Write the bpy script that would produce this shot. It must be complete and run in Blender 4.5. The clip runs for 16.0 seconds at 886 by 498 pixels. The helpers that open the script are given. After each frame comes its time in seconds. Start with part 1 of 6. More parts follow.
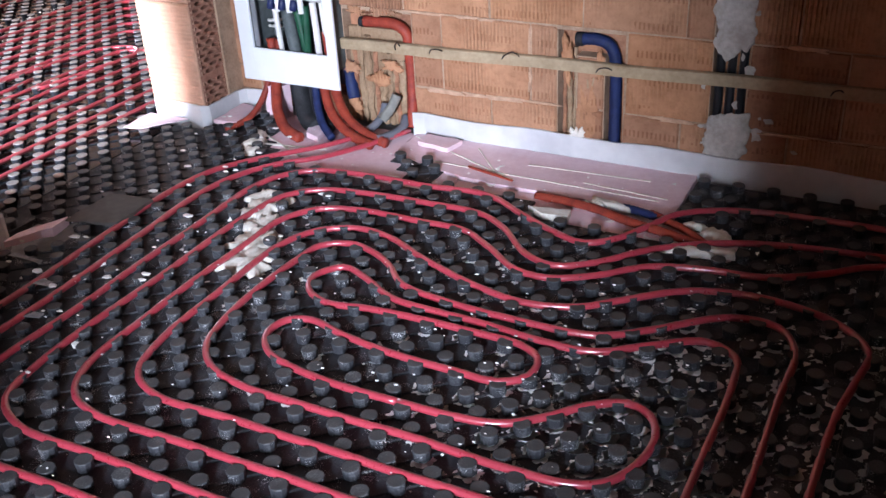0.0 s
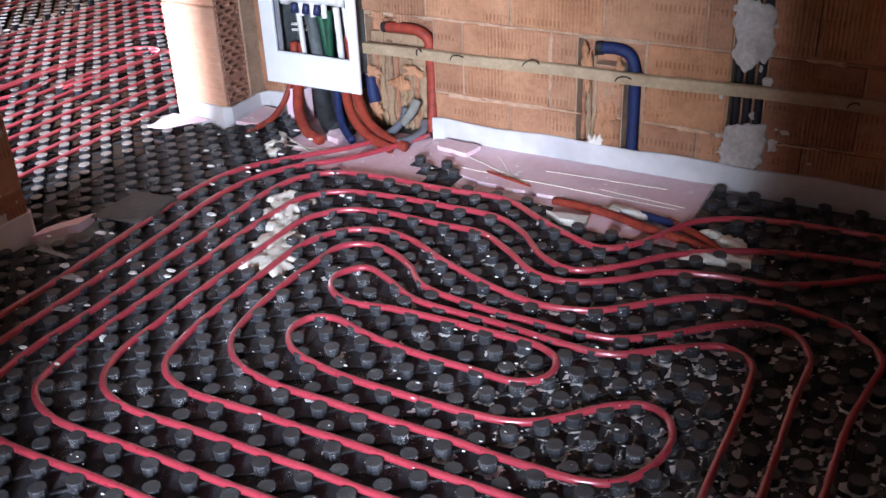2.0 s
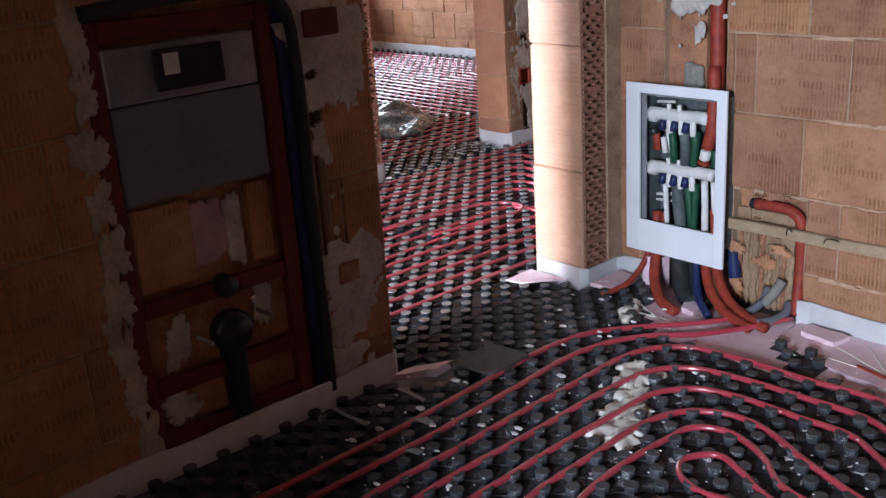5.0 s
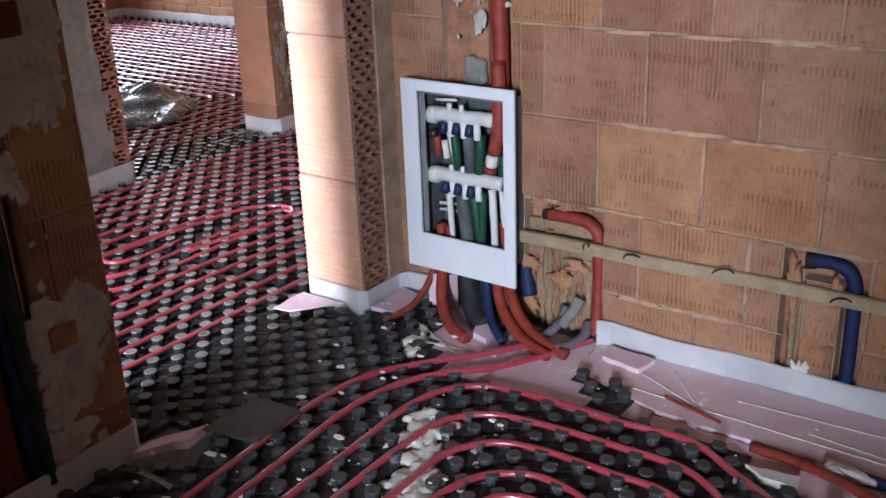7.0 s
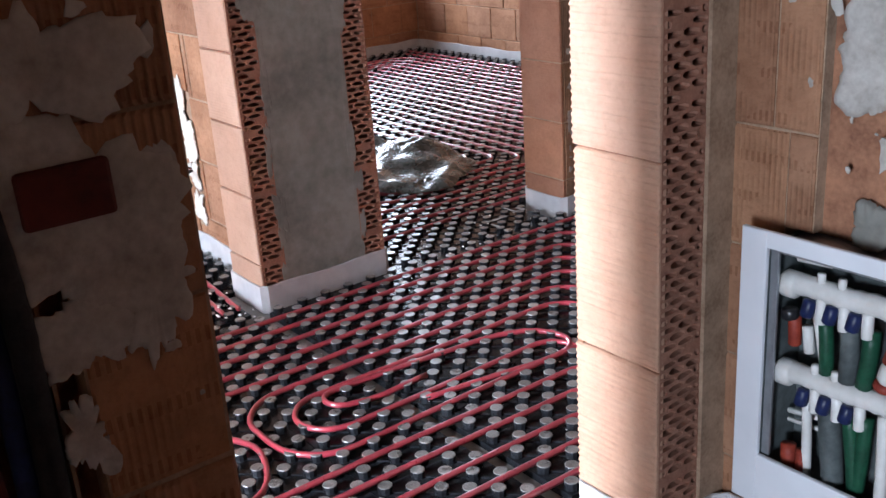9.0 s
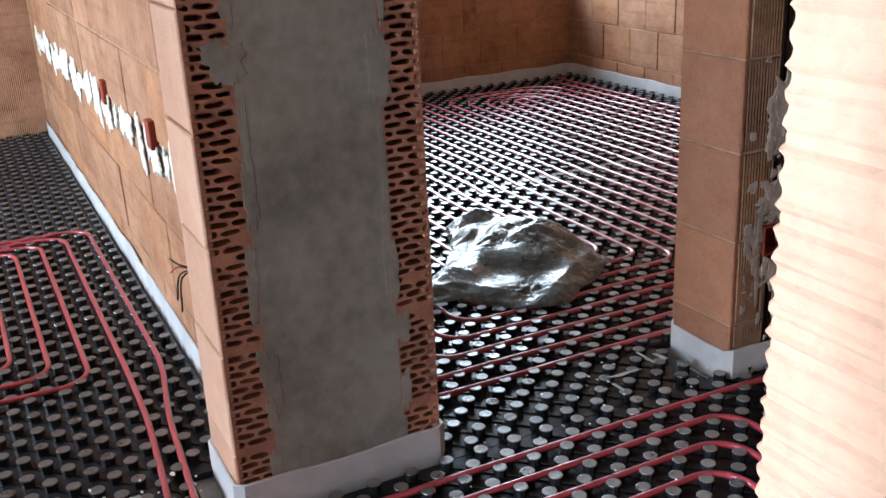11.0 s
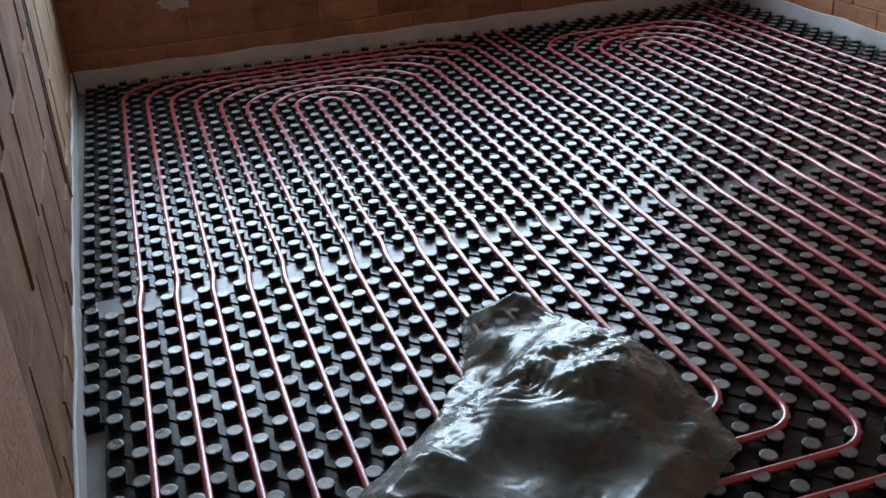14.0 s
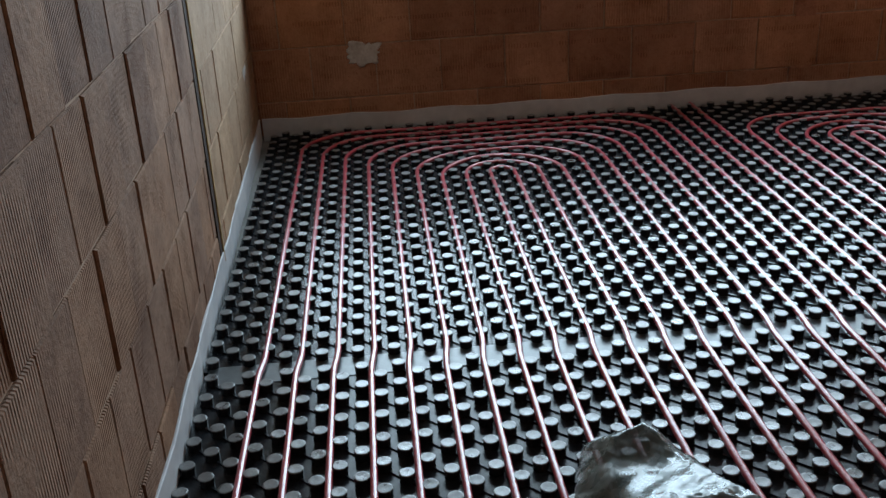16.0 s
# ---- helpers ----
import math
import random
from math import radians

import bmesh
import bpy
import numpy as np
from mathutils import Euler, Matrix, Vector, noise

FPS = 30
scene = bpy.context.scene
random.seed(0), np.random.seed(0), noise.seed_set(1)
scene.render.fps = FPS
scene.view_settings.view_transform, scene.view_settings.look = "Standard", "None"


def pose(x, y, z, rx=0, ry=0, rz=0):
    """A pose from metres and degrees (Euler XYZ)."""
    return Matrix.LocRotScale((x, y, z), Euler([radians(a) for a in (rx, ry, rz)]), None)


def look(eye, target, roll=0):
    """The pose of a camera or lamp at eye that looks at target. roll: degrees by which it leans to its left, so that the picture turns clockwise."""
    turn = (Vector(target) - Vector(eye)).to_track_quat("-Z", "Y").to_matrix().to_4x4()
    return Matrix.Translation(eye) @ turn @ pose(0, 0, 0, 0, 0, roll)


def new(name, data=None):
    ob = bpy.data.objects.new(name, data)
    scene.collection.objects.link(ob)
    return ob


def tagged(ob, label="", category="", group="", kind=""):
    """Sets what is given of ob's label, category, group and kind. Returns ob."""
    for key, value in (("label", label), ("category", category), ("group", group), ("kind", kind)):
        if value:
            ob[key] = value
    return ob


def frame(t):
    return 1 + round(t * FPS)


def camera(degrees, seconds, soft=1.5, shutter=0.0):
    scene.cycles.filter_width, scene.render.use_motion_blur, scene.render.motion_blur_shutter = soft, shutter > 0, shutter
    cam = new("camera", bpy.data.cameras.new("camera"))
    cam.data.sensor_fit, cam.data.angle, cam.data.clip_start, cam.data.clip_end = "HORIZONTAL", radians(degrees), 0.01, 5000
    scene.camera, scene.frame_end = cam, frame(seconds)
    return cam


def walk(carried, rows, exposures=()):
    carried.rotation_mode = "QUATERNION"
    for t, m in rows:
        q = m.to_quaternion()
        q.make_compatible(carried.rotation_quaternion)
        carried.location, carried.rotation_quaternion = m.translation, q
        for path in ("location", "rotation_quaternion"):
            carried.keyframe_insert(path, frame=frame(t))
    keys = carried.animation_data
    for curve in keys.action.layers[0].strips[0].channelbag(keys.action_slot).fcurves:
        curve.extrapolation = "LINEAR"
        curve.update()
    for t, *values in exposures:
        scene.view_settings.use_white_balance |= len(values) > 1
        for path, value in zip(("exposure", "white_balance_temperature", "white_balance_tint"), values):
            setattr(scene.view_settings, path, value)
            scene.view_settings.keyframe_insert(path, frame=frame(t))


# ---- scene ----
from mathutils.geometry import delaunay_2d_cdt

cam = camera(48.4, 16.0)
PATH = [
    (0, (-0.204, 0.196, 1.274), (-1.044, 1.729, 0.302), -3.2),
    (0.5, (-0.2, 0.159, 1.28), (-1.054, 1.701, 0.336), -3.1),
    (1, (-0.215, 0.134, 1.28), (-1.068, 1.671, 0.327), -2.4),
    (1.5, (-0.216, 0.126, 1.28), (-1.061, 1.661, 0.315), -2.3),
    (2, (-0.216, 0.14, 1.288), (-1.069, 1.673, 0.328), -2.3),
    (2.5, (-0.208, 0.152, 1.328), (-1.174, 1.715, 0.538), -2.7),
    (3, (-0.199, 0.146, 1.347), (-1.305, 1.679, 0.694), -3.4),
    (3.5, (-0.211, 0.124, 1.344), (-1.432, 1.578, 0.715), -3.7),
    (4, (-0.245, 0.109, 1.341), (-1.608, 1.433, 0.716), -4.0),
    (4.2, (-0.265, 0.102, 1.336), (-1.683, 1.368, 0.713), -4.0),
    (6.3, (-0.381, 0.337, 1.344), (-1.782, 1.589, 0.66), -3.2),
    (6.5, (-0.466, 0.427, 1.362), (-1.76, 1.78, 0.658), -2.2),
    (7, (-0.597, 0.541, 1.36), (-1.691, 2.038, 0.61), -2.2),
    (7.5, (-0.715, 0.681, 1.35), (-1.885, 2.111, 0.584), -3.5),
    (8, (-0.877, 0.93, 1.371), (-2.274, 2.168, 0.655), -4.4),
    (8.5, (-1.064, 1.085, 1.358), (-2.566, 2.205, 0.658), -4.7),
    (9, (-1.308, 1.319, 1.389), (-2.823, 2.422, 0.692), -4.1),
    (9.5, (-1.546, 1.580, 1.361), (-3.077, 2.642, 0.633), -4.6),
    (9.7, (-1.643, 1.706, 1.374), (-3.220, 2.710, 0.667), -3.9),
    (11.8, (-2.747, 2.536, 1.289), (-4.439, 3.347, 0.599), -2.9),
    (12, (-2.843, 2.594, 1.262), (-4.47, 3.498, 0.529), -2.5),
    (12.5, (-3.103, 2.723, 1.269), (-4.506, 3.837, 0.379), -1.4),
    (13, (-3.325, 2.963, 1.242), (-4.742, 4.044, 0.335), -2.6),
    (13.5, (-3.539, 3.207, 1.265), (-5.149, 3.971, 0.358), -2.5),
    (14, (-3.784, 3.38, 1.269), (-5.508, 3.881, 0.388), -3.8),
    (14.5, (-3.95, 3.496, 1.285), (-5.681, 3.963, 0.398), -2.0),
    (15, (-3.97, 3.576, 1.296), (-5.75, 3.773, 0.408), -3.3),
    (15.5, (-3.959, 3.637, 1.301), (-5.753, 3.732, 0.422), -3.5),
    (16, (-3.98, 3.61, 1.301), (-5.819, 3.716, 0.522), -3.2),
]
walk(cam, [(t, look(eye, target, roll)) for t, eye, target, roll in PATH],
     [(0, 0.8, 6500, 18), (2.0, 0.8, 6500, 18), (2.8, 0.35, 6500, 17), (3.5, 0.1, 6500, 15), (4.2, 0.0, 6500, 15), (6.3, 0.0, 6500, 15), (9.7, -0.22, 6500, 12),
      (11.8, -0.26, 6400, 4), (12.5, -0.26, 6350, 6), (13.2, -0.42, 6300, 6), (13.7, -1.0, 6250, 5), (16, -1.1, 6200, -2)])

# ---- world and lights ----
world = bpy.data.worlds.new("sky")
scene.world = world
world.use_nodes = True
wn = world.node_tree.nodes
sky = wn.new("ShaderNodeTexSky")
sky.sky_type, sky.sun_disc = "NISHITA", False
sky.sun_elevation, sky.sun_rotation = radians(35), radians(200)
world.node_tree.links.new(sky.outputs[0], wn["Background"].inputs[0])
wn["Background"].inputs[1].default_value = 0.08


def daylight(name, m, width, height, watts, colour=(0.70, 0.83, 1.0), spread=180):
    """Sky light that stands in a window's opening."""
    lamp = bpy.data.lights.new(name, "AREA")
    lamp.shape, lamp.size, lamp.size_y, lamp.energy, lamp.color = "RECTANGLE", width, height, watts, colour
    lamp.spread = radians(spread)
    ob = new(name, lamp)
    ob.matrix_world = m
    return ob


# big room, far wall; hall, left room, and an unseen room added behind the bathroom
daylight("window_light_bedroom", look((-8.94, 4.78, 1.49), (-5, 4.78, 1.30)), 3.3, 1.62, 265, spread=146)
daylight("window_light_hall", look((-3.03, -1.25, 1.1), (-3.03, 3, 1.0)), 0.54, 2.1, 660)
daylight("window_light_left", look((-6.6, -1.1, 1.4), (-6.6, 3, 1.0)), 2.0, 1.6, 470)
# unseen source, placed to throw its beam through the bathroom opening
daylight("window_light_lobby", look((0.6, -3.6, 1.7), (-1.5, 2.4, 0.5)), 0.74, 1.3, 560)


# ---- materials ----
def material(name):
    m = bpy.data.materials.new(name)
    m.use_nodes = True
    return m, m.node_tree.nodes, m.node_tree.links, m.node_tree.nodes["Principled BSDF"]


def noise_node(nodes, links, scale, detail=4.0, vec=None, rough=0.55):
    n = nodes.new("ShaderNodeTexNoise")
    n.inputs["Scale"].default_value, n.inputs["Detail"].default_value, n.inputs["Roughness"].default_value = scale, detail, rough
    if vec is None:
        geo = nodes.new("ShaderNodeNewGeometry")
        vec = geo.outputs["Position"]
    links.new(vec, n.inputs["Vector"])
    return n


def ramp(nodes, links, fac, stops):
    r = nodes.new("ShaderNodeValToRGB")
    while len(r.color_ramp.elements) < len(stops):
        r.color_ramp.elements.new(0.5)
    for e, (p, c) in zip(r.color_ramp.elements, stops):
        e.position = p
        e.color = (*c, 1) if len(c) == 3 else c
    links.new(fac, r.inputs[0])
    return r


def mix(nodes, links, fac, a, b, blend="MIX"):
    x = nodes.new("ShaderNodeMix")
    x.data_type, x.blend_type = "RGBA", blend
    for slot, v in ((0, fac), (6, a), (7, b)):
        if isinstance(v, (int, float)):
            x.inputs[slot].default_value = v
        elif isinstance(v, tuple):
            x.inputs[slot].default_value = (*v, 1)
        else:
            links.new(v, x.inputs[slot])
    return x.outputs[2]


def mathn(nodes, links, op, a, b=0.0):
    x = nodes.new("ShaderNodeMath")
    x.operation = op
    for slot, v in ((0, a), (1, b)):
        if isinstance(v, (int, float)):
            x.inputs[slot].default_value = v
        else:
            links.new(v, x.inputs[slot])
    return x.outputs[0]


def bump(nodes, links, bsdf, height, strength, distance):
    b = nodes.new("ShaderNodeBump")
    b.inputs["Strength"].default_value, b.inputs["Distance"].default_value = strength, distance
    links.new(height, b.inputs["Height"])
    links.new(b.outputs[0], bsdf.inputs["Normal"])


def terracotta(name, light, dark, ribs=0.5, rib_size=0.011, horizontal=False, tint=0.35, notches=0.0, dirt=0.4):
    """Fired clay block: combed ribs, rows of small notches, stains, a tone of its own for each block."""
    m, n, l, p = material(name)
    geo = n.new("ShaderNodeNewGeometry")
    sep = n.new("ShaderNodeSeparateXYZ")
    l.new(geo.outputs["Position"], sep.inputs[0])
    info = n.new("ShaderNodeObjectInfo")
    big = noise_node(n, l, 4.5, 6, geo.outputs["Position"], 0.62)
    fine = noise_node(n, l, 75, 5, geo.outputs["Position"], 0.65)
    base = ramp(n, l, big.outputs[0], [(0.30, dark), (0.68, light)]).outputs[0]
    own = ramp(n, l, info.outputs["Random"], [(0.0, (0.70, 0.62, 0.58)), (0.5, (0.95, 0.93, 0.92)), (1.0, (1.0, 0.90, 0.78))]).outputs[0]
    base = mix(n, l, tint, base, own, "MULTIPLY")
    grime = noise_node(n, l, 14, 5, geo.outputs["Position"], 0.7)
    base = mix(n, l, dirt, base, ramp(n, l, grime.outputs[0], [(0.36, (0.62, 0.56, 0.52)), (0.56, (1, 1, 1))]).outputs[0], "MULTIPLY")
    spots = ramp(n, l, fine.outputs[0], [(0.34, (0.66, 0.63, 0.6)), (0.52, (1, 1, 1)), (0.74, (1.0, 1.0, 1.0))]).outputs[0]
    base = mix(n, l, dirt * 1.2, base, spots, "MULTIPLY")
    along = sep.outputs["Z"] if horizontal else mathn(n, l, "ADD", sep.outputs["X"], sep.outputs["Y"])
    wob = mathn(n, l, "MULTIPLY", noise_node(n, l, 11, 3, geo.outputs["Position"]).outputs[0], min(0.0045, 0.16 * rib_size))
    wave = mathn(n, l, "SINE", mathn(n, l, "MULTIPLY", mathn(n, l, "ADD", along, wob), 2 * math.pi / rib_size))
    patchy = ramp(n, l, noise_node(n, l, 6, 3, geo.outputs["Position"]).outputs[0], [(0.46, (0.04, 0.04, 0.04)), (0.66, (1, 1, 1))]).outputs[0]
    comb = mathn(n, l, "MULTIPLY", mathn(n, l, "MULTIPLY", wave, patchy), ribs)
    # combed streaks are darker along their hollows, in patches
    streak = ramp(n, l, wave, [(0.25, (0.72, 0.66, 0.62)), (0.7, (1, 1, 1))]).outputs[0]
    base = mix(n, l, mathn(n, l, "MULTIPLY", patchy, min(1.0, ribs)), base, streak, "MULTIPLY")
    if notches:
        # short upright notches in level rows
        u = mathn(n, l, "ADD", sep.outputs["X"], sep.outputs["Y"])
        row = mathn(n, l, "SINE", mathn(n, l, "MULTIPLY", mathn(n, l, "ADD", sep.outputs["Z"], wob), 2 * math.pi / 0.083))
        row = mathn(n, l, "GREATER_THAN", row, 0.70)
        tick = mathn(n, l, "GREATER_THAN", mathn(n, l, "SINE", mathn(n, l, "MULTIPLY", u, 2 * math.pi / 0.0135)), 0.15)
        gate = mathn(n, l, "GREATER_THAN", noise_node(n, l, 8, 2, geo.outputs["Position"]).outputs[0], 0.5)
        notch = mathn(n, l, "MULTIPLY", mathn(n, l, "MULTIPLY", row, tick), gate)
        base = mix(n, l, mathn(n, l, "MULTIPLY", notch, notches), base, (0.52, 0.40, 0.33), "MULTIPLY")
        comb = mathn(n, l, "SUBTRACT", comb, mathn(n, l, "MULTIPLY", notch, 0.8))
    l.new(base, p.inputs["Base Color"])
    p.inputs["Roughness"].default_value = 0.88
    p.inputs["Specular IOR Level"].default_value = 0.25
    h = mathn(n, l, "ADD", comb, mathn(n, l, "ADD", mathn(n, l, "MULTIPLY", fine.outputs[0], 1.1), mathn(n, l, "MULTIPLY", grime.outputs[0], 1.4)))
    bump(n, l, p, h, 0.7, 0.0035)
    return m


def rough_stuff(name, light, dark, scale, roughness, bump_d, fine=40, metallic=0.0, spec=0.3):
    """A plain uneven surface: two tones, two scales."""
    m, n, l, p = material(name)
    a = noise_node(n, l, scale, 5)
    b = noise_node(n, l, scale * fine / 6, 4)
    f = mathn(n, l, "ADD", mathn(n, l, "MULTIPLY", a.outputs[0], 0.65), mathn(n, l, "MULTIPLY", b.outputs[0], 0.35))
    l.new(ramp(n, l, f, [(0.36, dark), (0.62, light)]).outputs[0], p.inputs["Base Color"])
    p.inputs["Roughness"].default_value, p.inputs["Metallic"].default_value = roughness, metallic
    p.inputs["Specular IOR Level"].default_value = spec
    bump(n, l, p, f, 0.5, bump_d)
    return m


CLAY = terracotta("clay_block_combed", (0.53, 0.298, 0.183), (0.37, 0.190, 0.112), 0.6, 0.012, False, 1.0, 0.5, 0.36)
CLAY_RIB = terracotta("clay_block_ribbed", (0.38, 0.245, 0.165), (0.25, 0.152, 0.102), 0.85, 0.0100, False, 1.0, 0.0, 0.5)
CLAY_FLAT = terracotta("clay_block_smooth", (0.62, 0.395, 0.285), (0.55, 0.335, 0.235), 0.12, 0.010, True, 0.4, 0.0, 0.18)
CLAY_RED = terracotta("clay_block_red", (0.46, 0.235, 0.15), (0.36, 0.17, 0.105), 0.12, 0.010, True, 0.6, 0.0, 0.3)
CLAY_TAN = terracotta("clay_block_tan", (0.45, 0.315, 0.20), (0.33, 0.22, 0.135), 0.2, 0.0145, False, 0.5, 0.0, 0.5)
# near-black colour standing in for the shade inside the open joint
JOINT_SHADE = rough_stuff("open_joint", (0.07, 0.045, 0.03), (0.03, 0.02, 0.015), 20, 0.95, 0.004)
FOAM_YELLOW = rough_stuff("foam_bead", (0.50, 0.36, 0.16), (0.34, 0.23, 0.09), 20, 0.9, 0.004)
CLAY_RAW = rough_stuff("clay_broken", (0.44, 0.21, 0.12), (0.22, 0.10, 0.06), 14, 0.95, 0.012)
CLAY_HOLE = rough_stuff("clay_cells", (0.40, 0.20, 0.135), (0.26, 0.12, 0.08), 20, 0.9, 0.004)
MORTAR_BEAD = rough_stuff("mortar_bead", (0.57, 0.37, 0.25), (0.38, 0.23, 0.15), 30, 0.95, 0.004)
MORTAR = rough_stuff("mortar", (0.46, 0.32, 0.22), (0.27, 0.175, 0.115), 18, 0.95, 0.004)
CONCRETE = rough_stuff("concrete", (0.31, 0.30, 0.265), (0.16, 0.155, 0.135), 4, 0.85, 0.003, 40)
PLASTER = rough_stuff("plaster", (0.58, 0.55, 0.50), (0.34, 0.30, 0.26), 10, 0.9, 0.006)
PLASTER_WHITE = rough_stuff("white_plaster", (0.80, 0.77, 0.70), (0.62, 0.57, 0.48), 16, 0.85, 0.006)
CHALK = rough_stuff("chalk_dust", (0.93, 0.92, 0.90), (0.84, 0.83, 0.81), 30, 0.9, 0.002)
CEILING = rough_stuff("ceiling_render", (0.28, 0.265, 0.25), (0.22, 0.21, 0.195), 3, 0.9, 0.002)
SLAB = rough_stuff("screed", (0.34, 0.33, 0.31), (0.22, 0.21, 0.2), 5, 0.9, 0.002)
FOAM = rough_stuff("edge_foam", (0.62, 0.62, 0.62), (0.48, 0.48, 0.49), 6, 0.55, 0.003, 20, 0, 0.4)
PINK = rough_stuff("pink_board", (0.86, 0.66, 0.71), (0.74, 0.52, 0.57), 7, 0.7, 0.0015, 40)
BLACK_RUBBER = rough_stuff("black_foam", (0.03, 0.03, 0.033), (0.012, 0.012, 0.014), 30, 0.7, 0.002)
BLUE_FOAM = rough_stuff("blue_sleeve", (0.016, 0.03, 0.11), (0.010, 0.016, 0.055), 30, 0.6, 0.002)
RED_FOAM = rough_stuff("red_sleeve", (0.36, 0.055, 0.03), (0.19, 0.028, 0.02), 30, 0.55, 0.002)
# darkened copy of the red: the operator's shadow is put into the colour
SHADED_RED = rough_stuff("frame_paint", (0.15, 0.026, 0.018), (0.075, 0.016, 0.012), 12, 0.6, 0.001)
SCRAP = rough_stuff("film_scrap", (0.40, 0.41, 0.41), (0.20, 0.20, 0.20), 25, 0.35, 0.003)
PLASTER_GREY = rough_stuff("grey_plaster", (0.47, 0.41, 0.35), (0.27, 0.22, 0.18), 14, 0.92, 0.006)
GREEN_PLASTIC = rough_stuff("green_sleeve", (0.014, 0.085, 0.045), (0.008, 0.045, 0.025), 30, 0.45, 0.001)
WHITE_PLASTIC = rough_stuff("white_plastic", (0.74, 0.73, 0.70), (0.64, 0.62, 0.58), 20, 0.4, 0.0005, 20, 0, 0.5)
WHITE_STEEL = rough_stuff("white_enamel", (0.80, 0.82, 0.85), (0.74, 0.76, 0.79), 5, 0.42, 0.0004, 20, 0, 0.5)
GREY_STEEL = rough_stuff("galvanised", (0.42, 0.44, 0.46), (0.30, 0.31, 0.33), 12, 0.4, 0.0005, 30, 0.7)
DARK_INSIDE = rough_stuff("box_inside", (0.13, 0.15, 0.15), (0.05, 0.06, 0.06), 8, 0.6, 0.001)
GREY_TANK = rough_stuff("tank_plastic", (0.16, 0.165, 0.19), (0.12, 0.125, 0.145), 6, 0.5, 0.0006)
BLACK_PLASTIC = rough_stuff("black_plastic", (0.02, 0.02, 0.024), (0.012, 0.012, 0.014), 10, 0.35, 0.0005, 20, 0, 0.5)
WOOD = rough_stuff("batten_wood", (0.43, 0.33, 0.21), (0.28, 0.20, 0.12), 9, 0.8, 0.002, 50)
WIRE = rough_stuff("wire", (0.05, 0.04, 0.035), (0.03, 0.025, 0.02), 30, 0.5, 0.0005, 20, 0.5)
# seam film coloured paler than the panels: reflected light put into its colour
SEAM_SHEEN = rough_stuff("seam_film", (0.085, 0.095, 0.098), (0.05, 0.056, 0.058), 9, 0.34, 0.002, 40, 0, 0.6)
CARD = rough_stuff("grey_card", (0.10, 0.095, 0.085), (0.06, 0.055, 0.05), 6, 0.75, 0.001)
BLUE_VALVE = rough_stuff("blue_valve", (0.015, 0.025, 0.09), (0.01, 0.015, 0.05), 30, 0.4, 0.0005)
PINK_BLOCK = rough_stuff("pink_packing", (0.5, 0.3, 0.32), (0.35, 0.2, 0.22), 10, 0.8, 0.002)


def nub_plastic(name, worn, chalk=0.0):
    """Black moulded film; worn: dust and painted window glint on its knob tops; chalk: dried white dust, with lens haze
    lifted into the sheet's colour.
    """
    m, n, l, p = material(name)
    geo = n.new("ShaderNodeNewGeometry")
    sep = n.new("ShaderNodeSeparateXYZ")
    l.new(geo.outputs["Position"], sep.inputs[0])
    dust, scuff, big = noise_node(n, l, 22, 6), noise_node(n, l, 260, 3), noise_node(n, l, 2.2, 3)
    f = mathn(n, l, "ADD", mathn(n, l, "MULTIPLY", dust.outputs[0], 0.55), mathn(n, l, "MULTIPLY", scuff.outputs[0], 0.45))
    # chalk lightens the sheet: white dust, plus lens haze painted into the blacks
    low = ramp(n, l, f, [(0.48, (0.017 + 0.010 * chalk, 0.018 + 0.010 * chalk, 0.021 + 0.011 * chalk)), (0.62, (0.032 + 0.030 * chalk, 0.034 + 0.030 * chalk, 0.038 + 0.031 * chalk)), (0.74, (0.12, 0.12, 0.12))]).outputs[0]
    if chalk:
        specks = ramp(n, l, mathn(n, l, "MULTIPLY", noise_node(n, l, 420, 2).outputs[0], noise_node(n, l, 16, 3).outputs[0]), [(0.36, (0, 0, 0)), (0.40, (1, 1, 1))]).outputs[0]
        low = mix(n, l, specks, low, (0.6, 0.6, 0.6))
    top = ramp(n, l, f, [(0.36, (0.018 + 0.03 * worn, 0.020 + 0.026 * worn, 0.023 + 0.022 * worn)), (0.56, (0.032 + 0.11 * worn, 0.034 + 0.098 * worn, 0.037 + 0.088 * worn)), (0.70, (0.13 + 0.12 * worn, 0.13 + 0.11 * worn, 0.13 + 0.10 * worn))]).outputs[0]
    # trodden, dusty knob tops, paler still for window glint put into the colour
    r = n.new("ShaderNodeMapRange")
    r.inputs[1].default_value, r.inputs[2].default_value = 0.0198, 0.0226
    l.new(sep.outputs["Z"], r.inputs[0])
    l.new(mix(n, l, r.outputs[0], low, top), p.inputs["Base Color"])
    rough = mathn(n, l, "ADD", mathn(n, l, "MULTIPLY", dust.outputs[0], 0.26), mathn(n, l, "MULTIPLY", big.outputs[0], 0.16))
    rough = mathn(n, l, "ADD", rough, 0.24 * chalk)
    l.new(mathn(n, l, "ADD", rough, mathn(n, l, "MULTIPLY", r.outputs[0], 0.10)), p.inputs["Roughness"])
    l.new(mathn(n, l, "ADD", mathn(n, l, "MULTIPLY", r.outputs[0], 0.80), 0.18), p.inputs["Specular IOR Level"])
    bump(n, l, p, f, 0.35, 0.0012)
    return m


